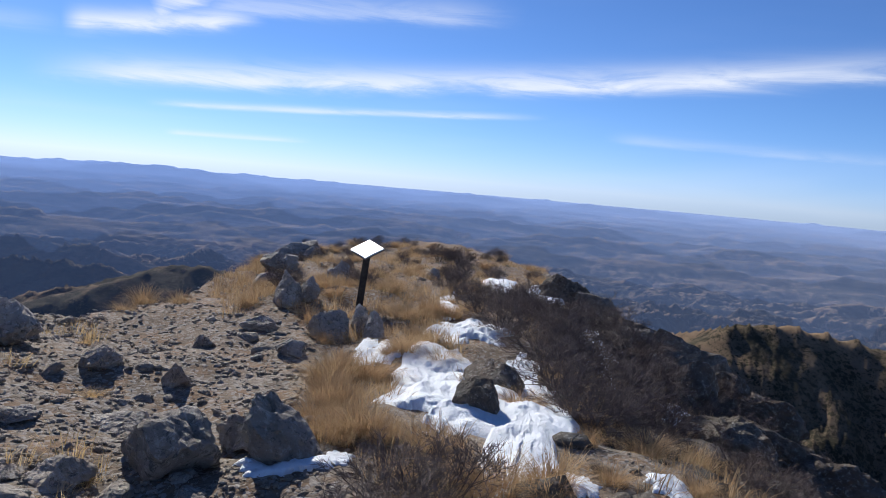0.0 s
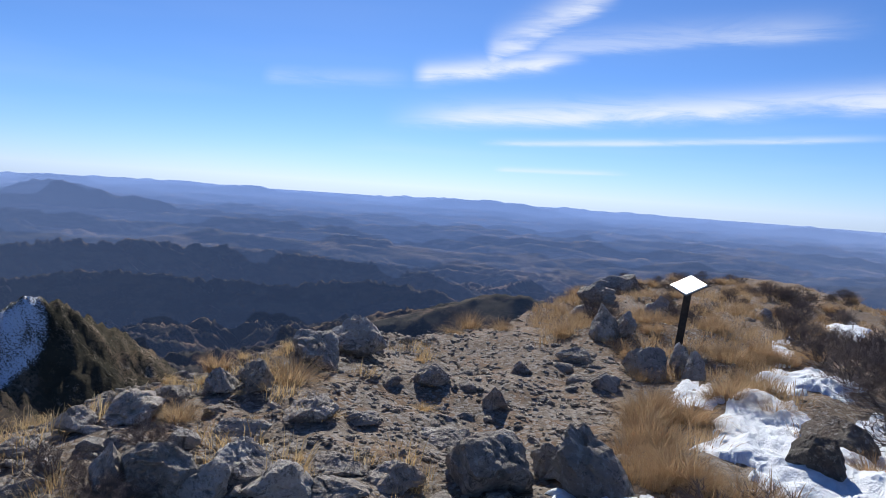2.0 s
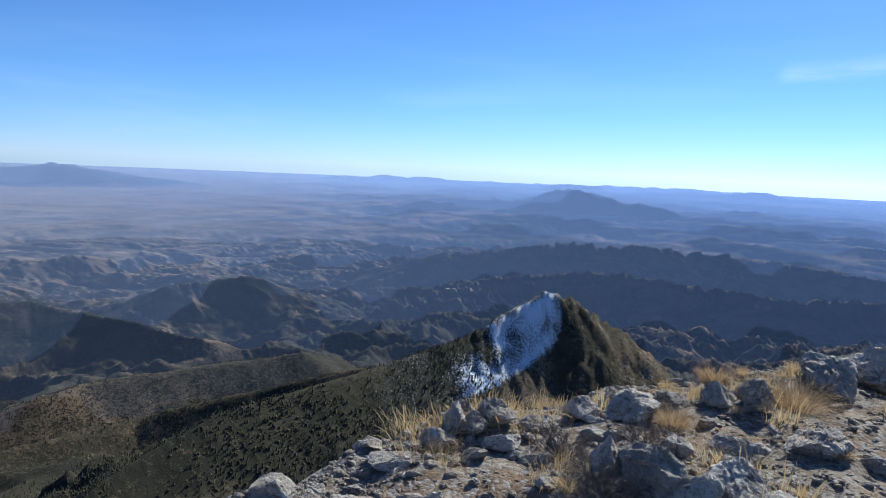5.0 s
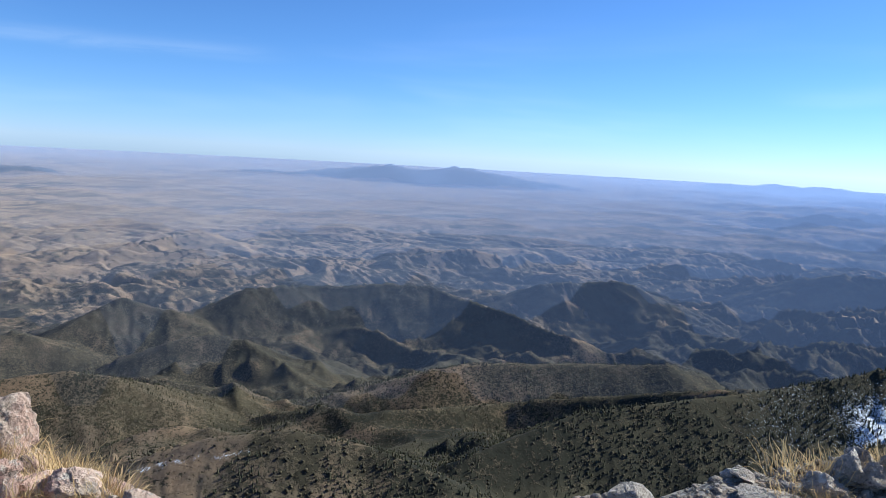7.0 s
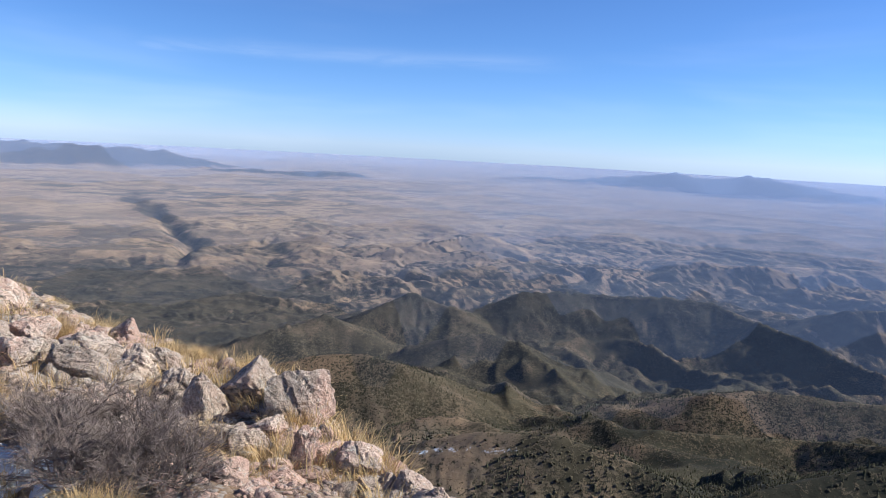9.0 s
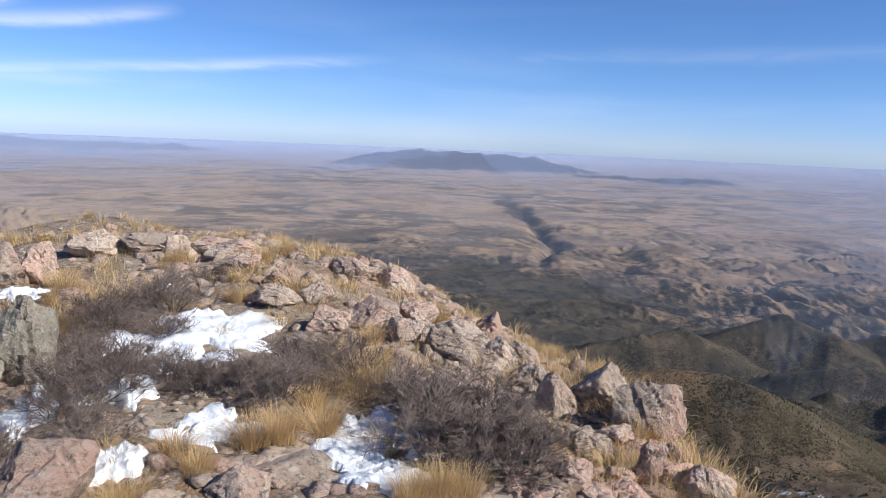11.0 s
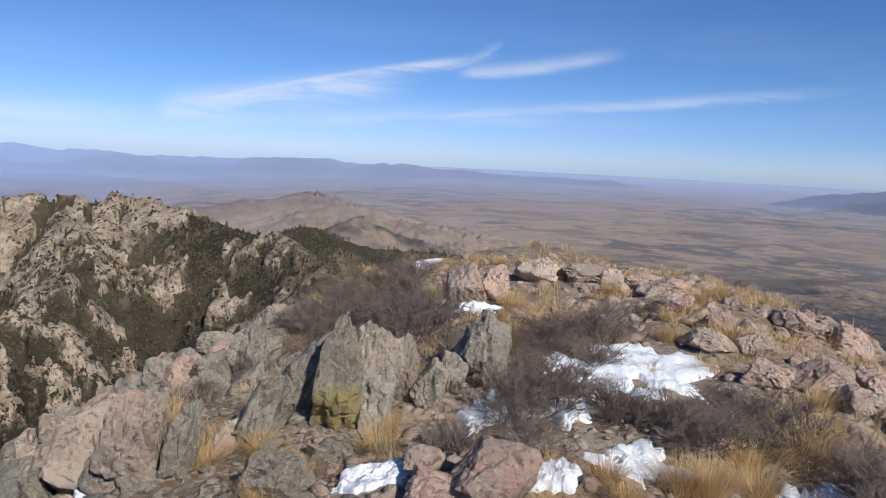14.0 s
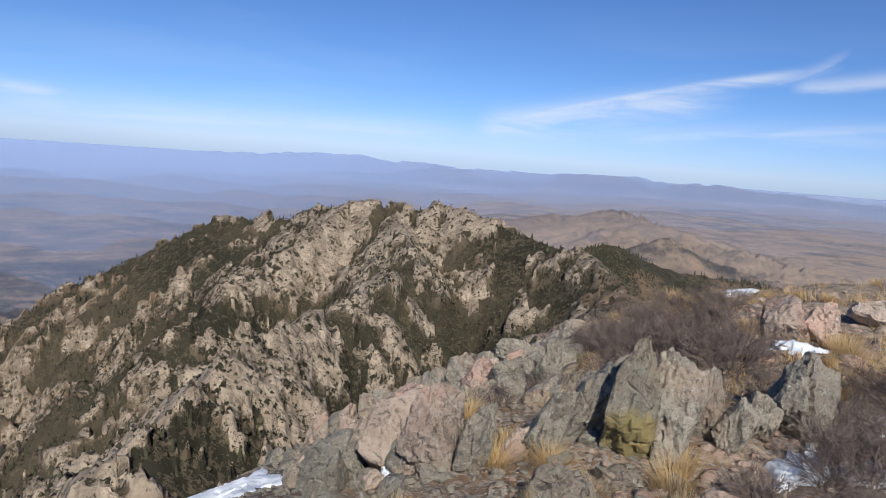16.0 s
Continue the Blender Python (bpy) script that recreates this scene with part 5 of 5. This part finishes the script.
def grass():
    rng = np.random.default_rng(12)
    kinds = []
    for i in range(5):
        bm = blades(700 + i, 560, 0.40, 0.9 + 0.14 * i, 0.0021)
        bm2 = blades(720 + i, 420, 0.48, 0.6 + 0.14 * i, 0.0022)
        pair = []
        for b, mat in ((bm, GOLD), (bm2, STRAW)):
            me = bpy.data.meshes.new("grass_tuft")
            b.to_mesh(me)
            b.free()
            me.materials.append(mat)
            pair.append(me)
        kinds.append(pair)

    def tuft(az, r, size, straw):
        x, y, z = place(az, r)
        ob = new("grass_tuft", kinds[rng.integers(0, 5)][straw])
        ob.matrix_world = Matrix.Translation((x, y, z - 0.03)) @ Euler((rng.normal(0, 0.12), rng.normal(0, 0.12), rng.uniform(0, 6.3))).to_matrix().to_4x4() @ Matrix.Diagonal((size * 1.15, size * 1.15, size, 1))
        tagged(ob, "clump of straw-coloured dry bunch grass" if straw else "clump of golden dry bunch grass", "grass", "grass clumps")

    for az, r, size in ((36.1, 5.84, 0.95), (41.9, 6.45, 0.7), (23.5, 9.3, 0.6), (22.1, 10.1, 0.95), (19.5, 10.9, 0.8), (13.3, 11.0, 0.95), (44.6, 4.88, 0.6), (14.6, 9.1, 0.6),
                        (8.7, 4.72, 0.6), (6.0, 5.0, 0.75), (7.1, 5.9, 1.0), (4.4, 6.1, 1.0), (2.0, 8.4, 0.9), (0.2, 8.9, 0.9), (3.5, 10.2, 0.9), (0.0, 7.5, 0.9), (14.5, 9.2, 0.6), (13.4, 12.3, 0.8),
                        (-4.2, 3.7, 0.75), (-7.4, 3.8, 0.8), (5.0, 4.4, 0.7), (-11.2, 3.8, 0.8), (1.8, 6.9, 0.9), (7.6, 5.2, 0.9), (-5.8, 3.3, 0.7), (3.2, 4.3, 0.6)):
        tuft(az, r, size, 0)
    for az, r, size in ((155.7, 3.75, 0.8), (152.2, 4.0, 0.85), (168.1, 3.5, 0.6), (147.6, 5.0, 0.8), (144.2, 7.6, 1.0), (143.2, 7.5, 0.9), (155.7, 10.1, 1.1), (169.9, 7.1, 1.1), (170.6, 6.8, 0.7), (168.6, 7.2, 0.9), (174.9, 12.5, 1.0), (162.2, 10.8, 0.8), (162.0, 3.3, 0.6), (167.0, 3.1, 0.6),
                        (157.6, 3.75, 0.85), (153.2, 4.3, 0.8), (149.4, 4.6, 1.0), (139.8, 3.1, 0.7), (144.4, 3.0, 0.7), (142.0, 3.1, 0.8), (170.8, 3.5, 0.6), (163.6, 3.5, 0.6), (157.5, 9.2, 1.0), (171.4, 7.7, 1.0), (168.4, 3.1, 0.5), (148.0, 4.6, 0.9), (150.6, 5.2, 0.8), (176.6, 13.4, 0.9), (172.8, 12.2, 0.8)):
        tuft(az, r, 0.78 * size, 1)
    for az0, az1, r0, r1, n, s0, s1, straw in ((-9, 14, 9, 23, 80, 0.5, 0.95, 0), (-2, 10, 4, 9, 22, 0.45, 0.8, 0), (24, 64, 3.6, 9, 24, 0.2, 0.36, 1), (-34, -8, 4, 13, 60, 0.35, 0.7, 0), (150, 190, 6, 15, 50, 0.4, 0.8, 1), (118, 160, 3.5, 12, 50, 0.3, 0.65, 1), (180, 205, 3.5, 7, 16, 0.4, 0.7, 1)):
        for i in range(n):
            az, r = rng.uniform(az0, az1), rng.uniform(r0, r1)
            r = min(r, float(around(np.array(az), RIM, 1)) * rng.uniform(0.9, 1.03))
            tuft(az, r, rng.uniform(s0, s1), straw)


grass()


def short_grass():
    """Thin dry grass between the clumps."""
    rng = np.random.default_rng(14)
    shapes = [arrays(blades(740 + i, 34, 0.22, 0.9, 0.003)) for i in range(4)]
    for mat, zones in ((GOLD, ((-10, 17, 8.5, 23.5, 1500), (-34, -9, 4, 13, 350), (-4, 9, 3.6, 8.5, 260))), (STRAW, ((150, 190, 6.5, 15, 700), (118, 152, 3.6, 12, 420), (24, 66, 3.6, 8.5, 150)))):
        spots = []
        for az0, az1, r0, r1, n in zones:
            x, y, z = spread(rng, n, az0, az1, r0, r1, 1.0)
            ok = bare(x, y, 1.05) & (rough(x / 1.7, y / 1.7, 3, 33) > rng.uniform(-0.5, 0.3, n))
            x, y, z = x[ok], y[ok], z[ok]
            m = lay(rng, x, y, z - 0.02, rng.uniform(0.5, 1.3, len(x)), 0.15)
            kind = rng.integers(0, 4, len(x))
            spots += [(i, m[kind == i]) for i in range(4)]
        tagged(soup("dry_grass", shapes, spots, mat), "thin dry grass over the stony ground", "grass", kind="stuff")


short_grass()

STEM = plain_material("bare_stem", rgb(0.10, 0.075, 0.06), rgb(0.19, 0.15, 0.125), 30.0)
TWIG = plain_material("bare_twig", rgb(0.115, 0.085, 0.072), rgb(0.225, 0.172, 0.145), 12.0)


def limb(bm, a, b, wa, wb):
    way = (b - a).normalized()
    u = way.orthogonal().normalized()
    v = way.cross(u)
    rings = []
    for c, w in ((a, wa), (b, wb)):
        rings.append([bm.verts.new(c + (u * math.cos(t) + v * math.sin(t)) * w) for t in (0, 2.094, 4.189)])
    for i in range(3):
        bm.faces.new((rings[0][i], rings[0][(i + 1) % 3], rings[1][(i + 1) % 3], rings[1][i]))


def shrub_kind(seed, stems, wide):
    """A bare winter shrub, one metre across: forking stems and a haze of fine twigs."""
    rnd = random.Random(seed)
    thing = new("shrub")
    thick, thin = bmesh.new(), bmesh.new()

    def grow(at, way, length, width, level):
        bend = (way + Vector((rnd.gauss(0, 0.16), rnd.gauss(0, 0.16), rnd.gauss(0.04, 0.12)))).normalized()
        mid, end = at + way * length * 0.5, at + way * length * 0.5 + bend * length * 0.5
        bm = thick if level < 2 else thin
        if level == 4:
            limb(bm, at, end, width, width * 0.4)
            return
        limb(bm, at, mid, width, width * 0.8)
        limb(bm, mid, end, width * 0.8, width * 0.6)
        if level < 4:
            for i in range(5 if level == 3 else 3):
                s = rnd.uniform(0.45, 1.0)
                start = at + (mid - at) * (2 * s) if s < 0.5 else mid + (end - mid) * (2 * s - 1)
                turn = Vector((rnd.gauss(0, 0.62), rnd.gauss(0, 0.62), rnd.gauss(0.12, 0.45)))
                grow(start, (bend + turn).normalized(), length * rnd.uniform(0.55, 0.8), max(width * 0.6, 0.0019), level + 1)

    for i in range(stems):
        a = 2 * math.pi * (i + rnd.random()) / stems
        lean = rnd.uniform(0.15, 1.0) * wide
        way = Vector((math.cos(a) * lean, math.sin(a) * lean, 1)).normalized()
        grow(Vector((math.cos(a) * 0.06, math.sin(a) * 0.06, -0.05)), way, rnd.uniform(0.2, 0.3), 0.008, 0)
    part("stem_base", thick, STEM, thing)
    part("crown", thin, TWIG, thing, "fine leafless grey-brown twigs")
    return tagged(thing, "bare grey-brown winter shrub with tangled leafless twigs", "shrub", "bare shrubs")


def shrubs():
    rnd = random.Random(31)
    kinds = [shrub_kind(800, 19, 1.3), shrub_kind(801, 17, 1.6), shrub_kind(802, 20, 1.1)]
    spots = [(1.2, 3.4, 0.8), (-2.2, 3.6, 0.75), (-4.0, 9.4, 0.8), (-6.4, 8.2, 0.9), (-9.3, 7.4, 1.0), (-11.3, 6.2, 1.0), (-13.4, 5.4, 0.9), (-14.9, 6.4, 0.9), (-7.6, 10.3, 0.9), (-5.2, 11.5, 0.8), (-16.1, 5.4, 0.8), (-11.0, 8.4, 1.0), (-2.2, 16.8, 0.9), (-0.4, 16.8, 0.9),
             (142.4, 3.75, 0.8), (135.6, 3.65, 0.75), (140.2, 4.0, 0.9), (138.2, 3.6, 0.8), (144.6, 4.5, 0.5), (164.2, 6.9, 0.6), (167.8, 4.7, 0.6), (171.6, 4.3, 0.5), (146.5, 4.6, 0.6), (149.5, 4.9, 0.55), (152.6, 5.2, 0.55), (155.0, 5.0, 0.5), (143.6, 4.2, 0.7), (138.8, 4.1, 0.8), (169.6, 3.75, 0.45), (162.0, 4.6, 0.5), (159.6, 4.7, 0.45), (170.6, 4.6, 0.75), (169.0, 5.2, 0.8), (172.4, 5.4, 0.7), (164.8, 7.4, 0.8), (168.8, 6.6, 0.7), (50.5, 3.9, 0.35), (53.0, 4.2, 0.35), (49.0, 3.6, 0.4), (46.8, 4.3, 0.35)]
    spots += [(187.2, 8.4, 0.85), (183.6, 7.6, 0.85), (179.4, 7.2, 0.9), (155.9, 4.4, 0.5), (151.7, 4.6, 0.5), (176.5, 3.95, 0.4), (168.4, 6.4, 0.5), (187.8, 6.3, 0.6), (178.0, 7.6, 0.75), (185.1, 8.5, 0.8), (189.5, 8.8, 0.6), (193.8, 6.9, 0.4), (170.8, 5.8, 0.5), (156.6, 4.4, 0.55), (152.2, 4.8, 0.5), (161.3, 8.4, 0.5),
              (184.9, 9.3, 0.9), (181.8, 8.8, 0.8), (180.4, 9.8, 0.8), (166.9, 5.3, 0.5), (165.0, 6.2, 0.5), (186.4, 7.0, 0.7), (176.2, 5.9, 0.5), (184.0, 6.2, 0.6), (196.5, 5.8, 0.4), (203.0, 4.9, 0.4), (182.5, 11.5, 0.9), (158.8, 4.7, 0.4), (164.4, 4.9, 0.5), (180.9, 5.8, 0.5), (173.6, 6.4, 0.4),
              (-18.5, 7.6, 0.8), (-13.0, 9.8, 1.0), (-9.0, 11.6, 0.9), (-16.5, 9.0, 1.0), (-19.0, 6.6, 0.8), (-12.2, 7.3, 1.0), (-15.5, 11.5, 1.0), (-21.5, 8.5, 0.8), (-24.0, 6.8, 0.7), (-10.0, 9.4, 1.0)]
    spots += [(rnd.uniform(-9, 12), rnd.uniform(9.5, 22.5), rnd.uniform(0.4, 0.75)) for i in range(38)]
    spots += [(rnd.uniform(178, 192), rnd.uniform(6.0, 12.5), rnd.uniform(0.5, 0.85)) for i in range(16)]
    spots += [(rnd.uniform(-30, -7), rnd.uniform(5.2, 12), rnd.uniform(0.4, 0.8)) for i in range(30)]
    for i, (az, r, size) in enumerate(spots):
        x, y, z = place(az, r)
        m = pose(x, y, z, rnd.uniform(-8, 8), rnd.uniform(-8, 8), rnd.uniform(0, 360)) @ Matrix.Diagonal((size * 1.1, size * 1.1, size * rnd.uniform(0.85, 1.1), 1))
        if i < len(kinds):
            kinds[i].matrix_world = m
        else:
            copy_thing(kinds[i % 3], m).scale = m.to_scale()


shrubs()


def snow_patch(az, r, across, along, thick, seed):
    """A patch of old snow that hugs the ground, thin and ragged at its edge."""
    across, along = across * (1.12 if az > 60 else 1.45), along * (1.12 if az > 60 else 1.3)
    u = np.concatenate([[0.0], np.linspace(0.05, 1.0, 30)])
    a = np.linspace(0, 2 * np.pi, 90, endpoint=False)
    A, U = np.meshgrid(a, u)
    edge = 1 + 0.34 * rough(np.cos(A) * 1.3 + seed, np.sin(A) * 1.3, 4, seed, 0.62)
    px, py = U * edge * np.cos(A) * across / 2, U * edge * np.sin(A) * along / 2
    c, s = math.cos(radians(az)), math.sin(radians(az))
    cx, cy = -r * s, r * c
    x, y = cx + px * c - py * s, cy + px * s + py * c
    body = np.sqrt(np.maximum(1 - U ** 2.4, 0))
    lumps = 0.75 + 0.5 * rough(x / 0.3, y / 0.3, 5, 77, 0.65) * step(U, 0, 0.15)
    wide = 0.55 if az > 60 else 1.1
    holes = rough(x / wide, y / wide, 5, 78, 0.6) - (0.3 if az > 60 else 0.5) + 0.8 * U ** 3
    z = summit(x, y) + thick * body * np.maximum(lumps, 0.12) - 0.03 * step(U, 0.8, 1.0) - 1.25 * thick * step(holes, 0.2, 0.5)
    ob = sheet("snow_patch", np.stack([x, y, z], -1), SNOW, True)
    return tagged(ob, "patch of old crusted white snow on the ground", "snow", "snow patches")


for i, (az, r, w, d) in enumerate(SNOW_SOUTH):
    snow_patch(az, r, w, d, 0.075 * min(1.0, w / 0.6), 20 + i)
for i, (az, r, w, d) in enumerate(SNOW_NORTH):
    snow_patch(az, r, w, d, 0.07, 50 + i)


def information_sign():
    thing = new("information_sign")
    x, y, z = place(5.78, 8.95)
    thing.matrix_world = Matrix.Translation((x, y, z - 0.06)) @ pose(0, 0, 0, 0, 0, 5.8)
    wood = plain_material("dark_post_wood", rgb(0.022, 0.018, 0.015), rgb(0.05, 0.04, 0.033), 14.0, 0.7)
    white = plain_material("white_sign_plate", rgb(0.86, 0.86, 0.85), rgb(0.80, 0.80, 0.80), 5.0, 0.34, 1.0)
    frame_metal = plain_material("sign_frame", rgb(0.09, 0.085, 0.08), rgb(0.14, 0.13, 0.12), 25.0, 0.5)
    tall = 0.86

    def slab(w, d, h, bevel):
        bm = bmesh.new()
        bmesh.ops.create_cube(bm, size=1.0, matrix=Matrix.Diagonal((w, d, h, 1)))
        bmesh.ops.bevel(bm, geom=bm.edges[:], offset=bevel, segments=2, affect="EDGES")
        return bm

    post = slab(0.085, 0.085, tall, 0.008)
    bmesh.ops.transform(post, matrix=pose(0.02, 0, tall / 2, 0, 4.5, 0), verts=post.verts)
    part("post", post, wood, thing, "dark square wooden post")
    # the plate lies askew, tilted towards the path
    along, across = Vector((0.336, 0.15, 0.181)).normalized(), Vector((0.261, -0.48, -0.086)).normalized()
    up = across.cross(along).normalized()
    across = along.cross(up)
    turn = Matrix((along, across, up)).transposed().to_4x4()
    head = Matrix.Translation((0.05, 0, tall + 0.045)) @ turn
    board = slab(0.28, 0.39, 0.02, 0.004)
    bmesh.ops.transform(board, matrix=head, verts=board.verts)
    panel = part("panel", board, white, thing, "white plate glaring in the sun")
    rimmed = slab(0.295, 0.405, 0.014, 0.003)
    bmesh.ops.transform(rimmed, matrix=head @ Matrix.Translation((0, 0, -0.012)), verts=rimmed.verts)
    part("frame", rimmed, frame_metal, thing, "thin dark metal tray")
    stay = slab(0.16, 0.05, 0.03, 0.004)
    bmesh.ops.transform(stay, matrix=head @ Matrix.Translation((0, 0, -0.03)), verts=stay.verts)
    part("bracket", stay, frame_metal, thing)
    tagged(thing, "small white information plate on a dark leaning post", "sign")


information_sign()


# ---- woods and scrub on the slopes below ----
def conifer(seed):
    rnd = random.Random(seed)
    bm = bmesh.new()
    for low, high, wide in ((0.0, 0.5, 0.25), (0.25, 0.75, 0.19), (0.5, 1.0, 0.12)):
        tip = bm.verts.new((rnd.uniform(-0.02, 0.02), rnd.uniform(-0.02, 0.02), high))
        ring = [bm.verts.new((math.cos(a) * wide * rnd.uniform(0.7, 1.15), math.sin(a) * wide * rnd.uniform(0.7, 1.15), low + rnd.uniform(-0.04, 0.04))) for a in np.arange(5) * 1.2566]
        for i in range(5):
            bm.faces.new((ring[i], ring[(i + 1) % 5], tip))
    return bm


def leaf_material(name, dark, light):
    m, k = material(name)
    which = k.add("ShaderNodeNewGeometry").outputs["Random Per Island"]
    finish(k, k.mix(which, dark, light), 0.9, None, specular=0.1)
    return m


def woods():
    rng = np.random.default_rng(21)
    pines = [arrays(conifer(900 + i)) for i in range(4)]
    clumps = [arrays(stone_shape(920 + i, (1.0, 0.9, 0.8), 11, 0)) for i in range(4)]
    for name, shapes, mat, label, zones in (
            ("pine_forest", pines, leaf_material("pine", rgb(0.034, 0.034, 0.022), rgb(0.074, 0.070, 0.042)), "dark pine and fir forest on the mountain slopes",
             ((58, 98, 330, 1300, 4200, 4, 8), (107, 128, 480, 840, 2600, 4, 8), (58, 102, 500, 1350, 7000, 4, 7), (58, 132, 1000, 2600, 12000, 5, 10), (184, 240, 200, 1500, 3600, 5, 10), (208, 238, 420, 1500, 2600, 4, 8), (38, 53.0, 900, 1700, 2200, 2, 4.5), (176, 192, 1700, 2400, 2600, 9, 15))),
            ("oak_scrub", clumps, leaf_material("scrub", rgb(0.05, 0.044, 0.028), rgb(0.12, 0.098, 0.062)), "low brown-green oak scrub among crags and slopes",
             ((184, 240, 120, 1400, 24000, 1.2, 3.6), (58, 132, 250, 1100, 7000, 2, 5)))):
        spots = []
        for az0, az1, r0, r1, n, small, large in zones:
            az, R = rng.uniform(az0, az1, n), np.sqrt(rng.uniform(r0 ** 2, r1 ** 2, n))
            x, y, z, crag, teeth = land(az, R)[:5]
            want = rough(x / 260, y / 260, 3, 91) + 0.35 - (0.9 * crag * (teeth - 0.1) if name == "pine_forest" else 0.5 * crag * teeth)
            ok = (want > rng.uniform(-0.3, 0.5, n)) & (R > 110)
            x, y, z, R = x[ok], y[ok], z[ok], R[ok]
            s = squeeze(R) / R
            size = rng.uniform(small, large, len(x)) * s
            m = lay(rng, x * s, y * s, EYE + (z - EYE) * s - 0.1 * size, size, 0.06)
            kind = rng.integers(0, 4, len(x))
            spots += [(i, m[kind == i]) for i in range(4)]
        tagged(soup(name, shapes, spots, mat), label, "woods", kind="stuff")


woods()


# ---- far settlements, as pale specks on the plains ----
def towns():
    rng = np.random.default_rng(41)
    bm = bmesh.new()
    bmesh.ops.create_cube(bm, size=1.0)
    block = arrays(bm)
    pale = plain_material("pale_roofs", rgb(0.75, 0.74, 0.72), rgb(0.60, 0.57, 0.53), 0.05)
    for az0, az1, e0, e1, n, low, high in ((196, 229, -2.85, -2.5, 420, 3, 11), (31.7, 32.9, -4.28, -4.16, 40, 2, 5), (200.8, 202.2, -3.9, -3.6, 26, 3, 8), (-15, -8, -5.0, -4.6, 30, 1.5, 4)):
        az = rng.uniform(az0, az1, n)
        el = rng.uniform(e0, e1, n)
        R = np.geomspace(5000, 60000, 400)
        spots = []
        for a, e in zip(az, el):
            z = land(np.full(R.shape, a), R)[2]
            hit = np.nonzero(np.degrees(np.arctan2(z - EYE, R)) > e)[0]
            if len(hit):
                r = float(squeeze(R[hit[0]:hit[0] + 1])[0])
                m = np.diag([rng.uniform(low, high), rng.uniform(low, high), 2.0, 1.0])
                m[:3, 3] = (-r * math.sin(radians(a)), r * math.cos(radians(a)), EYE + r * math.tan(radians(e)))
                spots.append(m)
        tagged(soup("town", [block], [(0, np.array(spots))], pale), "far white buildings scattered over the plain", "town", kind="stuff")


towns()
